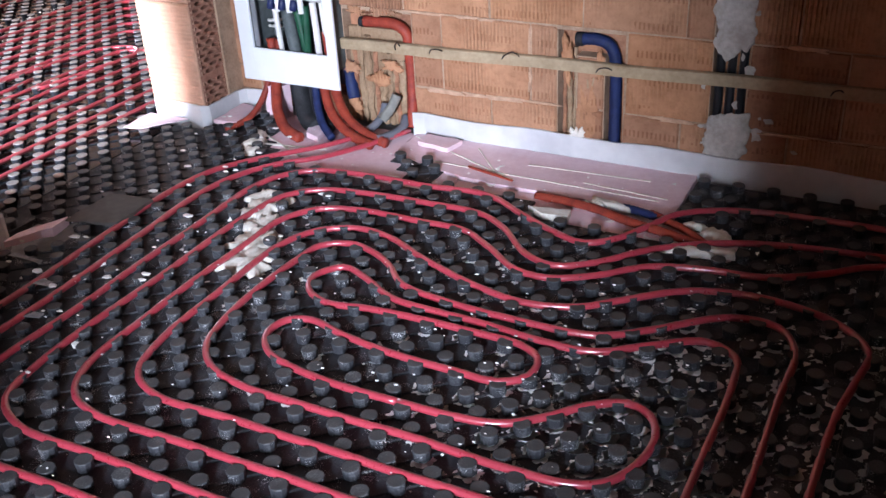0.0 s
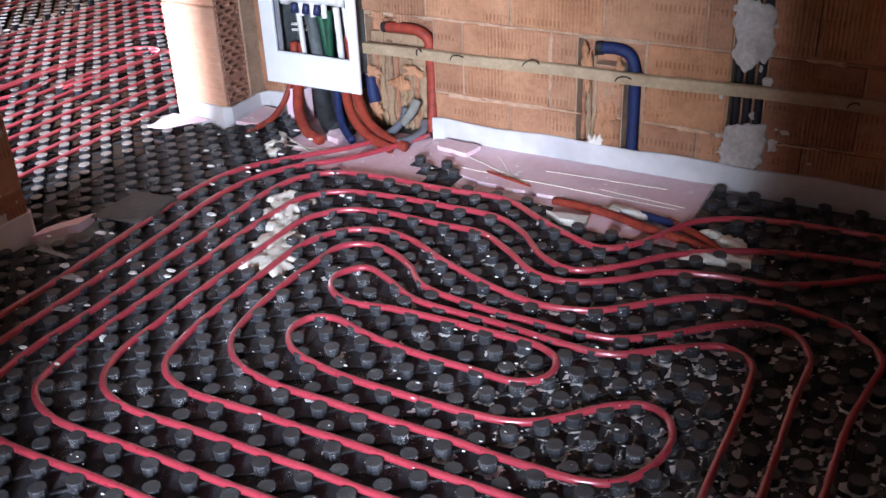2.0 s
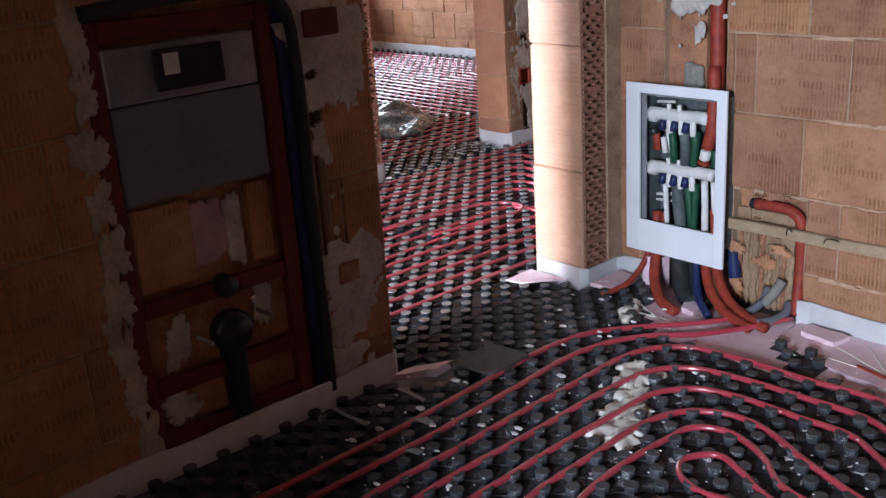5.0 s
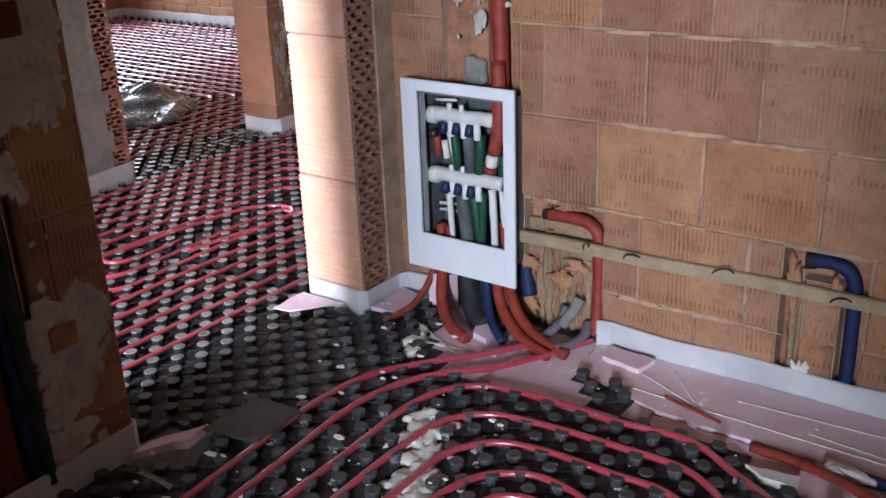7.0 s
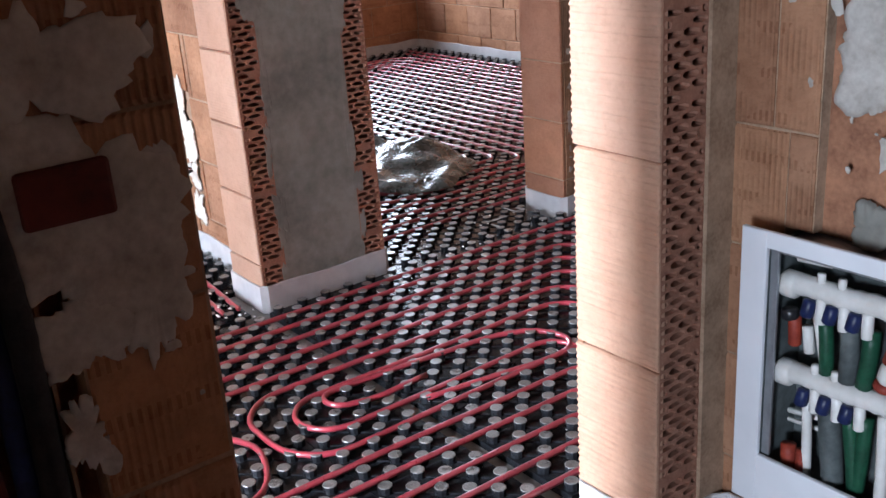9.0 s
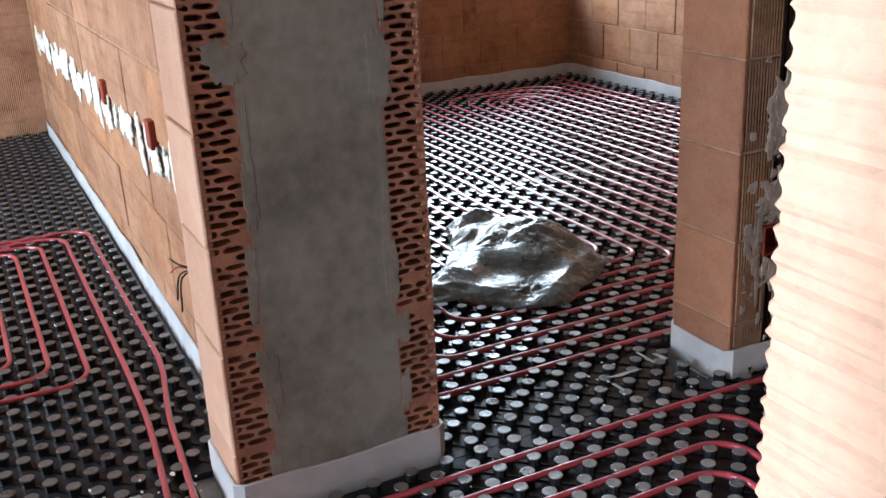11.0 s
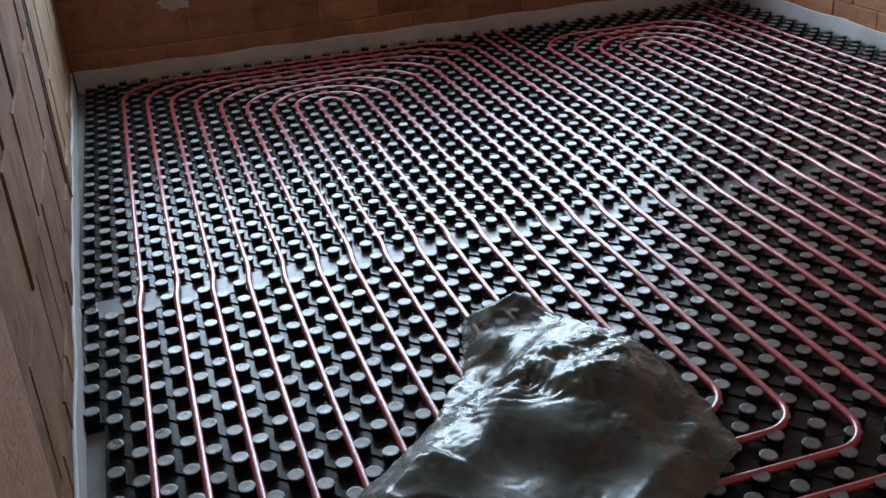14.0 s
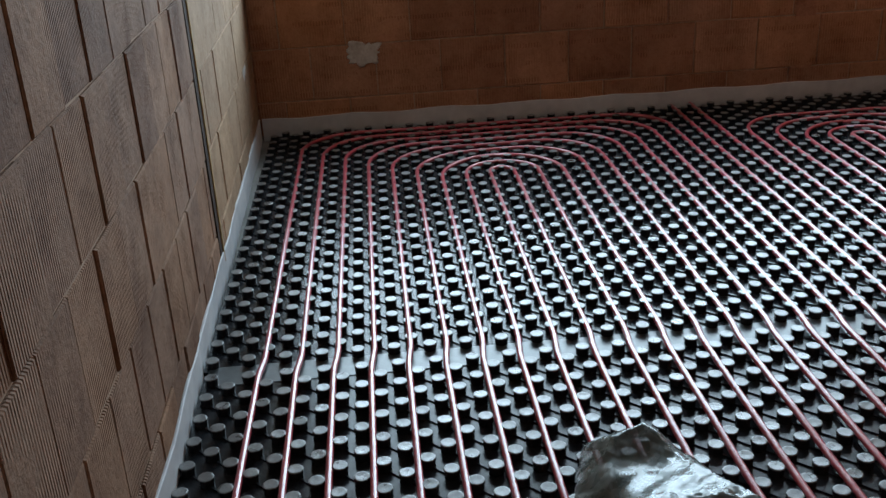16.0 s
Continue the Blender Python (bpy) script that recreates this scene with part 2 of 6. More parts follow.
def pipe_plastic():
    m, n, l, p = material("red_pipe")
    a, b = noise_node(n, l, 7, 4), noise_node(n, l, 120, 3)
    f = mathn(n, l, "ADD", mathn(n, l, "MULTIPLY", a.outputs[0], 0.6), mathn(n, l, "MULTIPLY", b.outputs[0], 0.4))
    l.new(ramp(n, l, f, [(0.35, (0.39, 0.036, 0.055)), (0.62, (0.46, 0.052, 0.075)), (0.85, (0.50, 0.10, 0.115))]).outputs[0], p.inputs["Base Color"])
    l.new(mathn(n, l, "ADD", mathn(n, l, "MULTIPLY", b.outputs[0], 0.10), 0.24), p.inputs["Roughness"])
    p.inputs["Specular IOR Level"].default_value = 1.0
    p.inputs["Coat Weight"].default_value, p.inputs["Coat Roughness"].default_value = 0.6, 0.2
    return m


def bag_film():
    """Thin grey-green plastic film: glossy, finely crinkled, a little light comes through."""
    m, n, l, p = material("bag_film")
    a = noise_node(n, l, 9, 4)
    l.new(ramp(n, l, a.outputs[0], [(0.35, (0.062, 0.076, 0.066)), (0.65, (0.115, 0.134, 0.120))]).outputs[0], p.inputs["Base Color"])
    l.new(mathn(n, l, "ADD", mathn(n, l, "MULTIPLY", noise_node(n, l, 30, 3).outputs[0], 0.16), 0.19), p.inputs["Roughness"])
    p.inputs["Specular IOR Level"].default_value = 0.75
    p.inputs["Coat Weight"].default_value, p.inputs["Coat Roughness"].default_value = 0.15, 0.2
    p.inputs["Alpha"].default_value = 0.88
    crinkle = noise_node(n, l, 13, 5)
    crinkle.noise_type = "RIDGED_MULTIFRACTAL"
    crinkle.inputs["Distortion"].default_value = 0.8
    tiny = noise_node(n, l, 60, 4)
    bump(n, l, p, mathn(n, l, "ADD", crinkle.outputs[0], mathn(n, l, "MULTIPLY", tiny.outputs[0], 0.5)), 0.26, 0.004)
    return m


FILM_PLAIN = nub_plastic("clean_film", 0.1)
FILM_CHALK_HAZE = nub_plastic("chalky_film", 0.12, 1.5)
# hall film: real dust, lightened further to stand in for reflected window light
FILM, FILM_DUSTY_GLINT, PIPE, BAG = nub_plastic("black_film", 0.8), nub_plastic("dusty_film", 1.8), pipe_plastic(), bag_film()


# ---- building helpers ----
def mesh_of(name, bm, mat, smooth=False):
    me = bpy.data.meshes.new(name)
    bm.normal_update()
    bm.to_mesh(me)
    bm.free()
    me.materials.append(mat)
    if smooth:
        me.polygons.foreach_set("use_smooth", [True] * len(me.polygons))
    return me


def part(name, bm, mat, parent=None, label="", smooth=False):
    ob = new(name, mesh_of(name, bm, mat, smooth))
    ob.parent = parent
    if label:
        tagged(ob, label)
    return ob


def box(bm, x0, x1, y0, y1, z0, z1, bevel=0.0):
    x0, x1, y0, y1, z0, z1 = min(x0, x1), max(x0, x1), min(y0, y1), max(y0, y1), min(z0, z1), max(z0, z1)
    r = bmesh.ops.create_cube(bm, size=1)
    for v in r["verts"]:
        v.co = Vector(((x0 + x1) / 2 + v.co.x * (x1 - x0), (y0 + y1) / 2 + v.co.y * (y1 - y0), (z0 + z1) / 2 + v.co.z * (z1 - z0)))
    if bevel:
        edges = list({e for v in r["verts"] for e in v.link_edges})
        bmesh.ops.bevel(bm, geom=edges, offset=bevel, segments=2, affect="EDGES", profile=0.5)


def box_part(name, x0, x1, y0, y1, z0, z1, mat, parent=None, bevel=0.0, label=""):
    bm = bmesh.new()
    box(bm, x0, x1, y0, y1, z0, z1, bevel)
    return part(name, bm, mat, parent, label)


def spline(points, step=0.012, closed=False):
    """A smooth line through a few points (centripetal Catmull-Rom)."""
    ps = [Vector((*q, 0)) if len(q) == 2 else Vector(q) for q in points]
    ext = [2 * ps[0] - ps[1]] + ps + [2 * ps[-1] - ps[-2]]
    out = []
    for i in range(1, len(ext) - 2):
        a, b, c, d = ext[i - 1:i + 3]
        t0 = 0.0
        t1 = t0 + max((b - a).length, 1e-6) ** 0.5
        t2 = t1 + max((c - b).length, 1e-6) ** 0.5
        t3 = t2 + max((d - c).length, 1e-6) ** 0.5
        n = max(2, int((c - b).length / step))
        for k in range(n):
            t = t1 + (t2 - t1) * k / n
            a1 = a * ((t1 - t) / (t1 - t0)) + b * ((t - t0) / (t1 - t0))
            a2 = b * ((t2 - t) / (t2 - t1)) + c * ((t - t1) / (t2 - t1))
            a3 = c * ((t3 - t) / (t3 - t2)) + d * ((t - t2) / (t3 - t2))
            b1 = a1 * ((t2 - t) / (t2 - t0)) + a2 * ((t - t0) / (t2 - t0))
            b2 = a2 * ((t3 - t) / (t3 - t1)) + a3 * ((t - t1) / (t3 - t1))
            out.append(b1 * ((t2 - t) / (t2 - t1)) + b2 * ((t - t1) / (t2 - t1)))
    out.append(ps[-1])
    return out


def fillet(corners, radius):
    """A path of straight runs with rounded corners."""
    ps = [Vector((*q, 0)) if len(q) == 2 else Vector(q) for q in corners]
    out = [ps[0]]
    for i in range(1, len(ps) - 1):
        a, b, c = ps[i - 1], ps[i], ps[i + 1]
        u, w = (a - b), (c - b)
        r = min(radius[i] if isinstance(radius, list) else radius, u.length * 0.499, w.length * 0.499)
        u.normalize()
        w.normalize()
        p0, p2 = b + u * r, b + w * r
        for k in range(9):
            t = k / 8 * math.pi / 2
            out.append(b + u * r * (1 - math.sin(t)) + w * r * (1 - math.cos(t)))
    out.append(ps[-1])
    return out


def dense(path, step=0.05):
    out = [path[0]]
    for a, b in zip(path, path[1:]):
        n = max(1, int((b - a).length / step))
        out += [a.lerp(b, (k + 1) / n) for k in range(n)]
    return out


def tube(bm, path, radius, segs=8, ripple=0.0, caps=True):
    """Sweeps a round section along a path."""
    n = len(path)
    rings = []
    up = Vector((0, 0, 1))
    side = None
    for i in range(n):
        d = (path[min(i + 1, n - 1)] - path[max(i - 1, 0)]).normalized()
        if side is None:
            side = d.cross(up if abs(d.z) < 0.9 else Vector((1, 0, 0))).normalized()
        side = (side - d * side.dot(d)).normalized()
        top = side.cross(d)
        r = radius * (1 + (ripple if i % 2 else -ripple))
        rings.append([bm.verts.new(path[i] + (side * math.cos(k * 2 * math.pi / segs) + top * math.sin(k * 2 * math.pi / segs)) * r) for k in range(segs)])
    for a, b in zip(rings, rings[1:]):
        for k in range(segs):
            bm.faces.new((a[k], a[(k + 1) % segs], b[(k + 1) % segs], b[k]))
    if caps:
        bm.faces.new(rings[0][::-1])
        bm.faces.new(rings[-1])


def tube_part(name, path, radius, mat, parent=None, segs=8, ripple=0.0, label=""):
    bm = bmesh.new()
    tube(bm, path, radius, segs, ripple)
    bmesh.ops.recalc_face_normals(bm, faces=bm.faces)
    return part(name, bm, mat, parent, label, True)


# ---- walls ----
FACES = {"+x": (Vector((0, 1, 0)), Vector((1, 0, 0))), "-x": (Vector((0, 1, 0)), Vector((-1, 0, 0))),
         "+y": (Vector((1, 0, 0)), Vector((0, 1, 0))), "-y": (Vector((1, 0, 0)), Vector((0, -1, 0)))}
BLOCK = {}


def block_mesh(w, h, d, normal, mat):
    """One block: its face at the origin's plane, worn edges."""
    key = (round(w, 3), round(h, 3), round(d, 3), normal, mat.name)
    if key not in BLOCK:
        u, n = FACES[normal]
        bm = bmesh.new()
        c = min(0.004, w / 5, h / 5)
        rnd = random.Random(str(key))
        j = lambda: rnd.uniform(-0.0012, 0.0012)
        rings = []
        for inset, back in ((0, d), (0, c), (c, 0)):
            rings.append([bm.verts.new(u * (a * (w / 2 - inset) + j()) + Vector((0, 0, 1)) * (b * (h / 2 - inset) + j()) - n * back)
                          for a, b in ((-1, -1), (1, -1), (1, 1), (-1, 1))])
        for p, q in zip(rings, rings[1:]):
            for k in range(4):
                bm.faces.new((p[k], p[(k + 1) % 4], q[(k + 1) % 4], q[k]))
        bm.faces.new(rings[-1])
        bm.faces.new(rings[0][::-1])
        bmesh.ops.recalc_face_normals(bm, faces=bm.faces)
        BLOCK[key] = mesh_of("block", bm, mat)
    return BLOCK[key]


def cut(rects, hole):
    out = []
    a0, a1, b0, b1 = hole
    for u0, u1, z0, z1 in rects:
        if a1 <= u0 or a0 >= u1 or b1 <= z0 or b0 >= z1:
            out.append((u0, u1, z0, z1))
            continue
        if u0 < a0:
            out.append((u0, a0, z0, z1))
        if a1 < u1:
            out.append((a1, u1, z0, z1))
        m0, m1 = max(u0, a0), min(u1, a1)
        if z0 < b0:
            out.append((m0, m1, z0, b0))
        if b1 < z1:
            out.append((m0, m1, b1, z1))
    return out


def facing(wall, normal, at, u0, u1, z1, mat, depth=0.05, length=0.305, start=0.0, holes=(), z0=0.0, joint=0.0055, rise=0.25, first=0.16):
    """A face of blocks: level courses, joints recessed, chases left open."""
    u, n = FACES[normal]
    course, z = 0, first - rise
    rnd = random.Random(wall.name + normal)
    while z < z1 - 0.01:
        top = min(z + rise, z1)
        off = start + (0.0 if course % 2 else length * 0.557)
        k = math.floor((u0 - off) / length)
        while off + k * length < u1:
            a, b = max(u0, off + k * length), min(u1, off + (k + 1) * length)
            k += 1
            if b - a < 0.02:
                continue
            rects = [(a, b, max(z, z0), top)]
            for h in holes:
                rects = cut(rects, h)
            for r0, r1, s0, s1 in rects:
                if r1 - r0 < 0.012 or s1 - s0 < 0.012:
                    continue
                w, h = r1 - r0 - joint, s1 - s0 - joint
                ob = new("block", block_mesh(w, h, depth, normal, mat))
                ob.parent = wall
                ob.location = u * ((r0 + r1) / 2) + Vector((0, 0, (s0 + s1) / 2)) + n * rnd.uniform(-0.0035, 0.0025) + Vector((abs(n.x), abs(n.y), 0)) * at
        z += rise
        course += 1


def wall(name, x0, x1, y0, y1, z0=0.0, z1=2.7, label="bare clay block wall", mat=None, inset=0.006):
    """The wall's body, joints' depth behind its faces."""
    i = inset
    return tagged(box_part(name, x0 + i, x1 - i, y0 + i, y1 - i, z0, z1, mat or MORTAR), label, "wall", kind="structure")


TOP = 1.66


def upper(w, name, x0, x1, y0, y1):
    """Upper courses, out of reach of the view, kept as one mesh."""
    box_part("upper_courses", x0, x1, y0, y1, TOP, 2.7, CLAY, w)


# ---- setting ----
bm = bmesh.new()
box(bm, -9.4, 1.6, -4.0, 7.0, -0.25, -0.02)
floor = tagged(part("floor", bm, SLAB), "grey concrete subfloor under black heating panels", "floor", kind="structure")
bm = bmesh.new()
box(bm, -9.4, 1.6, -4.0, 7.0, 2.7, 2.9)
tagged(part("ceiling", bm, CEILING), "plain rendered concrete ceiling", "ceiling", kind="structure")


def chased_wall(name, normal, at, u0, u1, thick, mat, holes, start=0.0, label="", z1=TOP):
    """A wall whose visible face has chases: raw clay core, a mortar bed with the chases left open, blocks in front."""
    u, n = FACES[normal]
    deep = 0.055
    sx = abs(n.x) > 0.5
    s = n.x + n.y
    far = at - s * thick
    def span(a, b, p, q, z0, z1_, m, nm, parent, bev=0.0):
        if sx:
            return box_part(nm, min(p, q), max(p, q), a, b, z0, z1_, m, parent, bev)
        return box_part(nm, a, b, min(p, q), max(p, q), z0, z1_, m, parent, bev)
    w = tagged(span(u0, u1, at - s * deep, far, 0.0, 2.7, CLAY_RAW, name, None), label or "bare clay block wall with open chases", "wall", kind="structure")
    rects = [(u0, u1, 0.0, z1)]
    for h in holes:
        rects = cut(rects, h)
    bm = bmesh.new()
    for a, b, c, d in rects:
        if sx:
            box(bm, at - s * 0.006, at - s * deep, a, b, c, d)
        else:
            box(bm, a, b, at - s * 0.006, at - s * deep, c, d)
    part("mortar", bm, MORTAR, w)
    facing(w, normal, at, u0, u1, z1, mat, 0.02, 0.305, start, holes)
    span(u0, u1, at, at - s * deep, z1, 2.7, CLAY, "upper_courses", w)
    return w


def hollow(bm, origin, u, n, width, z0, z1, cell_w=0.052, cell_h=0.0195):
    """The open end of hollow blocks: rows of staggered lens-shaped cells."""
    rnd = random.Random(round(width * 1000) + round(z0 * 100))
    rows = max(1, round((z1 - z0) / cell_h))
    ch = (z1 - z0) / rows
    for r in range(rows):
        zc = z0 + (r + 0.5) * ch
        cuts = [0.0]
        x = cell_w * (0.5 if r % 2 else 1.0)
        while x < width - 0.012:
            cuts.append(x)
            x += cell_w
        cuts.append(width)
        solid = abs(((zc - 0.16) % 0.25)) < ch * 0.6 and rnd.random() < 0.7
        for a, b in zip(cuts, cuts[1:]):
            outer = [(a, zc - ch / 2), (a + (b - a) / 3, zc - ch / 2), (a + 2 * (b - a) / 3, zc - ch / 2), (b, zc - ch / 2),
                     (b, zc + ch / 2), (a + 2 * (b - a) / 3, zc + ch / 2), (a + (b - a) / 3, zc + ch / 2), (a, zc + ch / 2)]
            vo = [bm.verts.new(origin + u * p + Vector((0, 0, q - origin.z)) + n * rnd.uniform(-0.0008, 0.0008)) for p, q in outer]
            if solid or b - a < 0.016 or rnd.random() < 0.05:
                bm.faces.new(vo)
                continue
            hw, hh, c = (b - a) / 2 - 0.0035, ch / 2 * rnd.uniform(0.56, 0.78), (a + b) / 2
            tl = rnd.uniform(-0.0012, 0.0012)
            inner = [(c - hw, zc - hh * 0.45 - tl), (c - hw * 0.6, zc - hh - tl), (c + hw * 0.6, zc - hh + tl), (c + hw, zc - hh * 0.45 + tl),
                     (c + hw, zc + hh * 0.45 + tl), (c + hw * 0.6, zc + hh + tl), (c - hw * 0.6, zc + hh - tl), (c - hw, zc + hh * 0.45 - tl)]
            vi = [bm.verts.new(origin + u * p + Vector((0, 0, q - origin.z))) for p, q in inner]
            vd = [bm.verts.new(v.co - n * 0.048) for v in vi]
            for k in range(8):
                bm.faces.new((vo[k], vo[(k + 1) % 8], vi[(k + 1) % 8], vi[k]))
                bm.faces.new((vi[k], vi[(k + 1) % 8], vd[(k + 1) % 8], vd[k]))
            bm.faces.new(vd)


def hollow_part(parent, origin, u, n, width, z0, z1):
    bm = bmesh.new()
    hollow(bm, Vector(origin), Vector(u), Vector(n), width, z0, z1)
    bmesh.ops.remove_doubles(bm, verts=bm.verts, dist=0.00005)
    bmesh.ops.recalc_face_normals(bm, faces=bm.faces)
    return part("hollow_block_end", bm, CLAY_HOLE, parent, "hollow clay block end with rows of open cells")


def blob(bm, centre, u, n, w, h, thick, seed, points=84, rag=0.22):
    """A ragged dab of plaster: a torn outline, an uneven face, a steep thin edge."""
    rnd = random.Random(seed)
    u, n, z = Vector(u), Vector(n), Vector((0, 0, 1))
    if abs(n.z) > 0.5:
        z = n.cross(u)
    c = Vector(centre)
    rings = []
    s = rnd.uniform(0, 90)
    out = []
    for k in range(points):
        a = k / points * 2 * math.pi
        ca, sa = math.cos(a), math.sin(a)
        sq = (abs(ca) ** 5 + abs(sa) ** 5) ** (-1 / 5)
        r = 1 + rag * (1.1 * noise.noise(Vector((ca * 0.9 + s, sa * 0.9, s))) + 0.9 * noise.noise(Vector((ca * 2.6, sa * 2.6 + s, 1.0))) + 0.5 * noise.noise(Vector((ca * 7, sa * 7, s))) + 0.12 * rnd.uniform(-0.5, 0.5))
        out.append((ca * sq * r * w / 2, sa * sq * r * h / 2))
    for f, lift in ((1.0, -0.4), (0.985, 0.45), (0.88, 0.8), (0.68, 0.9), (0.45, 1.0), (0.2, 0.95)):
        ring = []
        for p, q in out:
            at = c + u * (p * f) + z * (q * f)
            e = noise.noise(at * 28) * 0.5 + noise.noise(at * 70) * 0.3
            ring.append(bm.verts.new(at + n * (thick * (lift + (e if f < 0.98 else 0.3 * e)))))
        rings.append(ring)
    for a, b in zip(rings, rings[1:]):
        for k in range(points):
            bm.faces.new((a[k], a[(k + 1) % points], b[(k + 1) % points], b[k]))
    bm.faces.new(rings[-1])


def dab(parent, centre, u, n, w, h, thick, seed, mat=None, name="plaster_patch", rag=0.22):
    bm = bmesh.new()
    blob(bm, centre, u, n, w, h, thick * 0.6, seed, 84, rag)
    bmesh.ops.recalc_face_normals(bm, faces=bm.faces)
    return part(name, bm, mat or PLASTER, parent, "", True)


def splatter(parent, centre, u, n, w, h, count, seed, mat=None, lo=-9.0, hi=9.0, gap=None):
    """Small crumbs of plaster that stick round a patch, one mesh."""
    rnd = random.Random(seed)
    bm = bmesh.new()
    for k in range(count):
        p, q = rnd.gauss(0, w / 2.6), rnd.gauss(0, h / 2.6)
        s = rnd.uniform(0.006, 0.03)
        c = Vector(centre).dot(Vector(u))
        p = max(lo - c, min(hi - c, p))
        if gap and gap[0] < c + p < gap[1] and gap[2] < centre[2] + q < gap[3]:
            continue
        blob(bm, Vector(centre) + Vector(u) * p + Vector((0, 0, q)), u, n, s, s * rnd.uniform(0.5, 2.2), 0.0018, seed * 100 + k, 12, 0.5)
    bmesh.ops.recalc_face_normals(bm, faces=bm.faces)
    return part("plaster_splashes", bm, mat or PLASTER, parent)


# bathroom: wall behind the manifold
CAB_HOLES = [(-2.36, -2.03, 0.0, 0.72), (-2.30, -2.06, 0.72, 1.30), (-2.02, -1.76, 0.0, 0.40),
             (-1.255, -1.195, 0.0, 0.40), (-1.20, -1.045, 0.325, 0.40), (-1.105, -1.045, 0.0, 0.325), (-0.79, -0.69, 0.0, TOP)]
w_cab = chased_wall("wall_bathroom_north", "-y", 2.90, -2.49, 1.25, 0.27, CLAY, CAB_HOLES, -1.65, "bare clay block wall with open pipe chases")


def mortar_beads(parent, normal, at, u0, u1, z1, holes, length, start, seed):
    """Mortar squeezed out of the joints, broken into uneven beads."""
    rnd = random.Random(seed)
    u, n = FACES[normal]
    bm = bmesh.new()
    free = lambda p, z: not any(a - 0.05 < p < b + 0.05 and c - 0.03 < z < d + 0.03 for a, b, c, d in holes)
    put = lambda p, z, w, h: blob(bm, u * p + Vector((abs(n.x), abs(n.y), 0)) * at - n * 0.001 + Vector((0, 0, z)), u, n, w, h, rnd.uniform(0.004, 0.007), rnd.randrange(9999), 22, 0.45)
    course, z = 0, 0.16
    while z < z1:
        p = u0 + 0.05
        while p < u1 - 0.05:
            w = rnd.uniform(0.03, 0.15)
            if free(p, z) and rnd.random() < 0.72:
                put(p, z + rnd.uniform(-0.003, 0.003), w, rnd.uniform(0.006, 0.017))
            p += w * 0.9 + rnd.uniform(0.0, 0.03)
        off = start + (length * 0.557 if course % 2 else 0.0)
        k = math.ceil((u0 - off) / length)
        while off + k * length < u1:
            p = off + k * length
            k += 1
            if rnd.random() < 0.5:
                for q in (0.07, 0.13, 0.19):
                    if free(p, z + q) and rnd.random() < 0.75:
                        put(p + rnd.uniform(-0.002, 0.002), z + q, rnd.uniform(0.006, 0.012), rnd.uniform(0.05, 0.09))
        z += 0.25
        course += 1
    bmesh.ops.recalc_face_normals(bm, faces=bm.faces)
    return tagged(part("mortar_beads", bm, MORTAR_BEAD, parent, "", True), kind="stuff")


mortar_beads(w_cab, "-y", 2.90, -1.75, 1.2, 1.5, CAB_HOLES, 0.305, -1.65, 8)
# hall and bathroom: the wall between, with its door
w_col = wall("wall_hall_east", -2.72, -2.49, 2.83, 6.3)
box_part("block_core", -2.714, -2.565, 2.70, 2.836, 0, 2.7, CLAY_HOLE, w_col)


def ribbed_block(parent, x0, x1, y, depth, z0, z1, mat, seed):
    """A block whose face is combed with level ribs, so that its edge is finely toothed."""
    rnd = random.Random(seed)
    verts, faces = [], []
    rows = int((z1 - z0) / 0.0035)
    for k in range(rows + 1):
        z = z0 + (z1 - z0) * k / rows
        a = 0.0022 * max(0.0, math.sin(z * 2 * math.pi / 0.0155)) + rnd.uniform(0, 0.0007)
        if k in (0, rows):
            a = -0.004
        verts += [(x0 - a, y + depth, z), (x0 - a, y - a + 0.003, z), (x0 - a + 0.003, y - a, z), (x1 - 0.003, y - a, z), (x1, y - a + 0.003, z), (x1, y + depth, z)]
    for k in range(rows):
        for q in range(5):
            b = 6 * k + q
            faces.append((b, b + 1, b + 7, b + 6))
    faces += [(5, 4, 3, 2, 1, 0), tuple(6 * rows + q for q in range(6))]
    me = bpy.data.meshes.new("block")
    me.from_pydata(verts, [], faces)
    me.materials.append(mat)
    ob = new("block", me)
    ob.parent = parent


for k, (za, zb) in enumerate(((0.0, 0.428), (0.432, 0.868), (0.872, 1.308), (1.312, TOP))):
    ribbed_block(w_col, -2.72 + 0.003 * (k % 2), -2.491, 2.69 + 0.0015 * (k % 2), 0.02, za, zb, CLAY_FLAT, k)
facing(w_col, "-x", -2.72, 2.69, 6.2, TOP, CLAY, 0.02, 0.305, 2.4)
hollow_part(w_col, (-2.49, 2.697, 0), (0, 1, 0), (1, 0, 0), 0.125, 0.0, TOP)
box_part("mortar_fill", -2.52, -2.481, 2.822, 2.905, 0.0, 2.7, MORTAR, w_col)
upper(w_col, "u", -2.722, -2.488, 2.688, 6.2)
JAMB_HOLES = [(0.98, 1.52, 0.05, 1.17), (1.565, 1.60, 0.42, 0.98), (1.50, 1.56, 0.1, 1.3)]
w_jamb = chased_wall("wall_bathroom_west", "+x", -2.46, -1.0, 1.775, 0.25, CLAY, JAMB_HOLES, 0.86, "bare clay block wall with a chase for a toilet frame")
wall("wall_door_reveal", -2.71, -2.482, 1.72, 1.782, 0, 2.7, "clay block door reveal", CLAY_RAW, 0.0)
wall("wall_door_lintel", -2.715, -2.47, 1.78, 2.692, 2.1, 2.7, "clay block lintel over a doorway", CLAY)
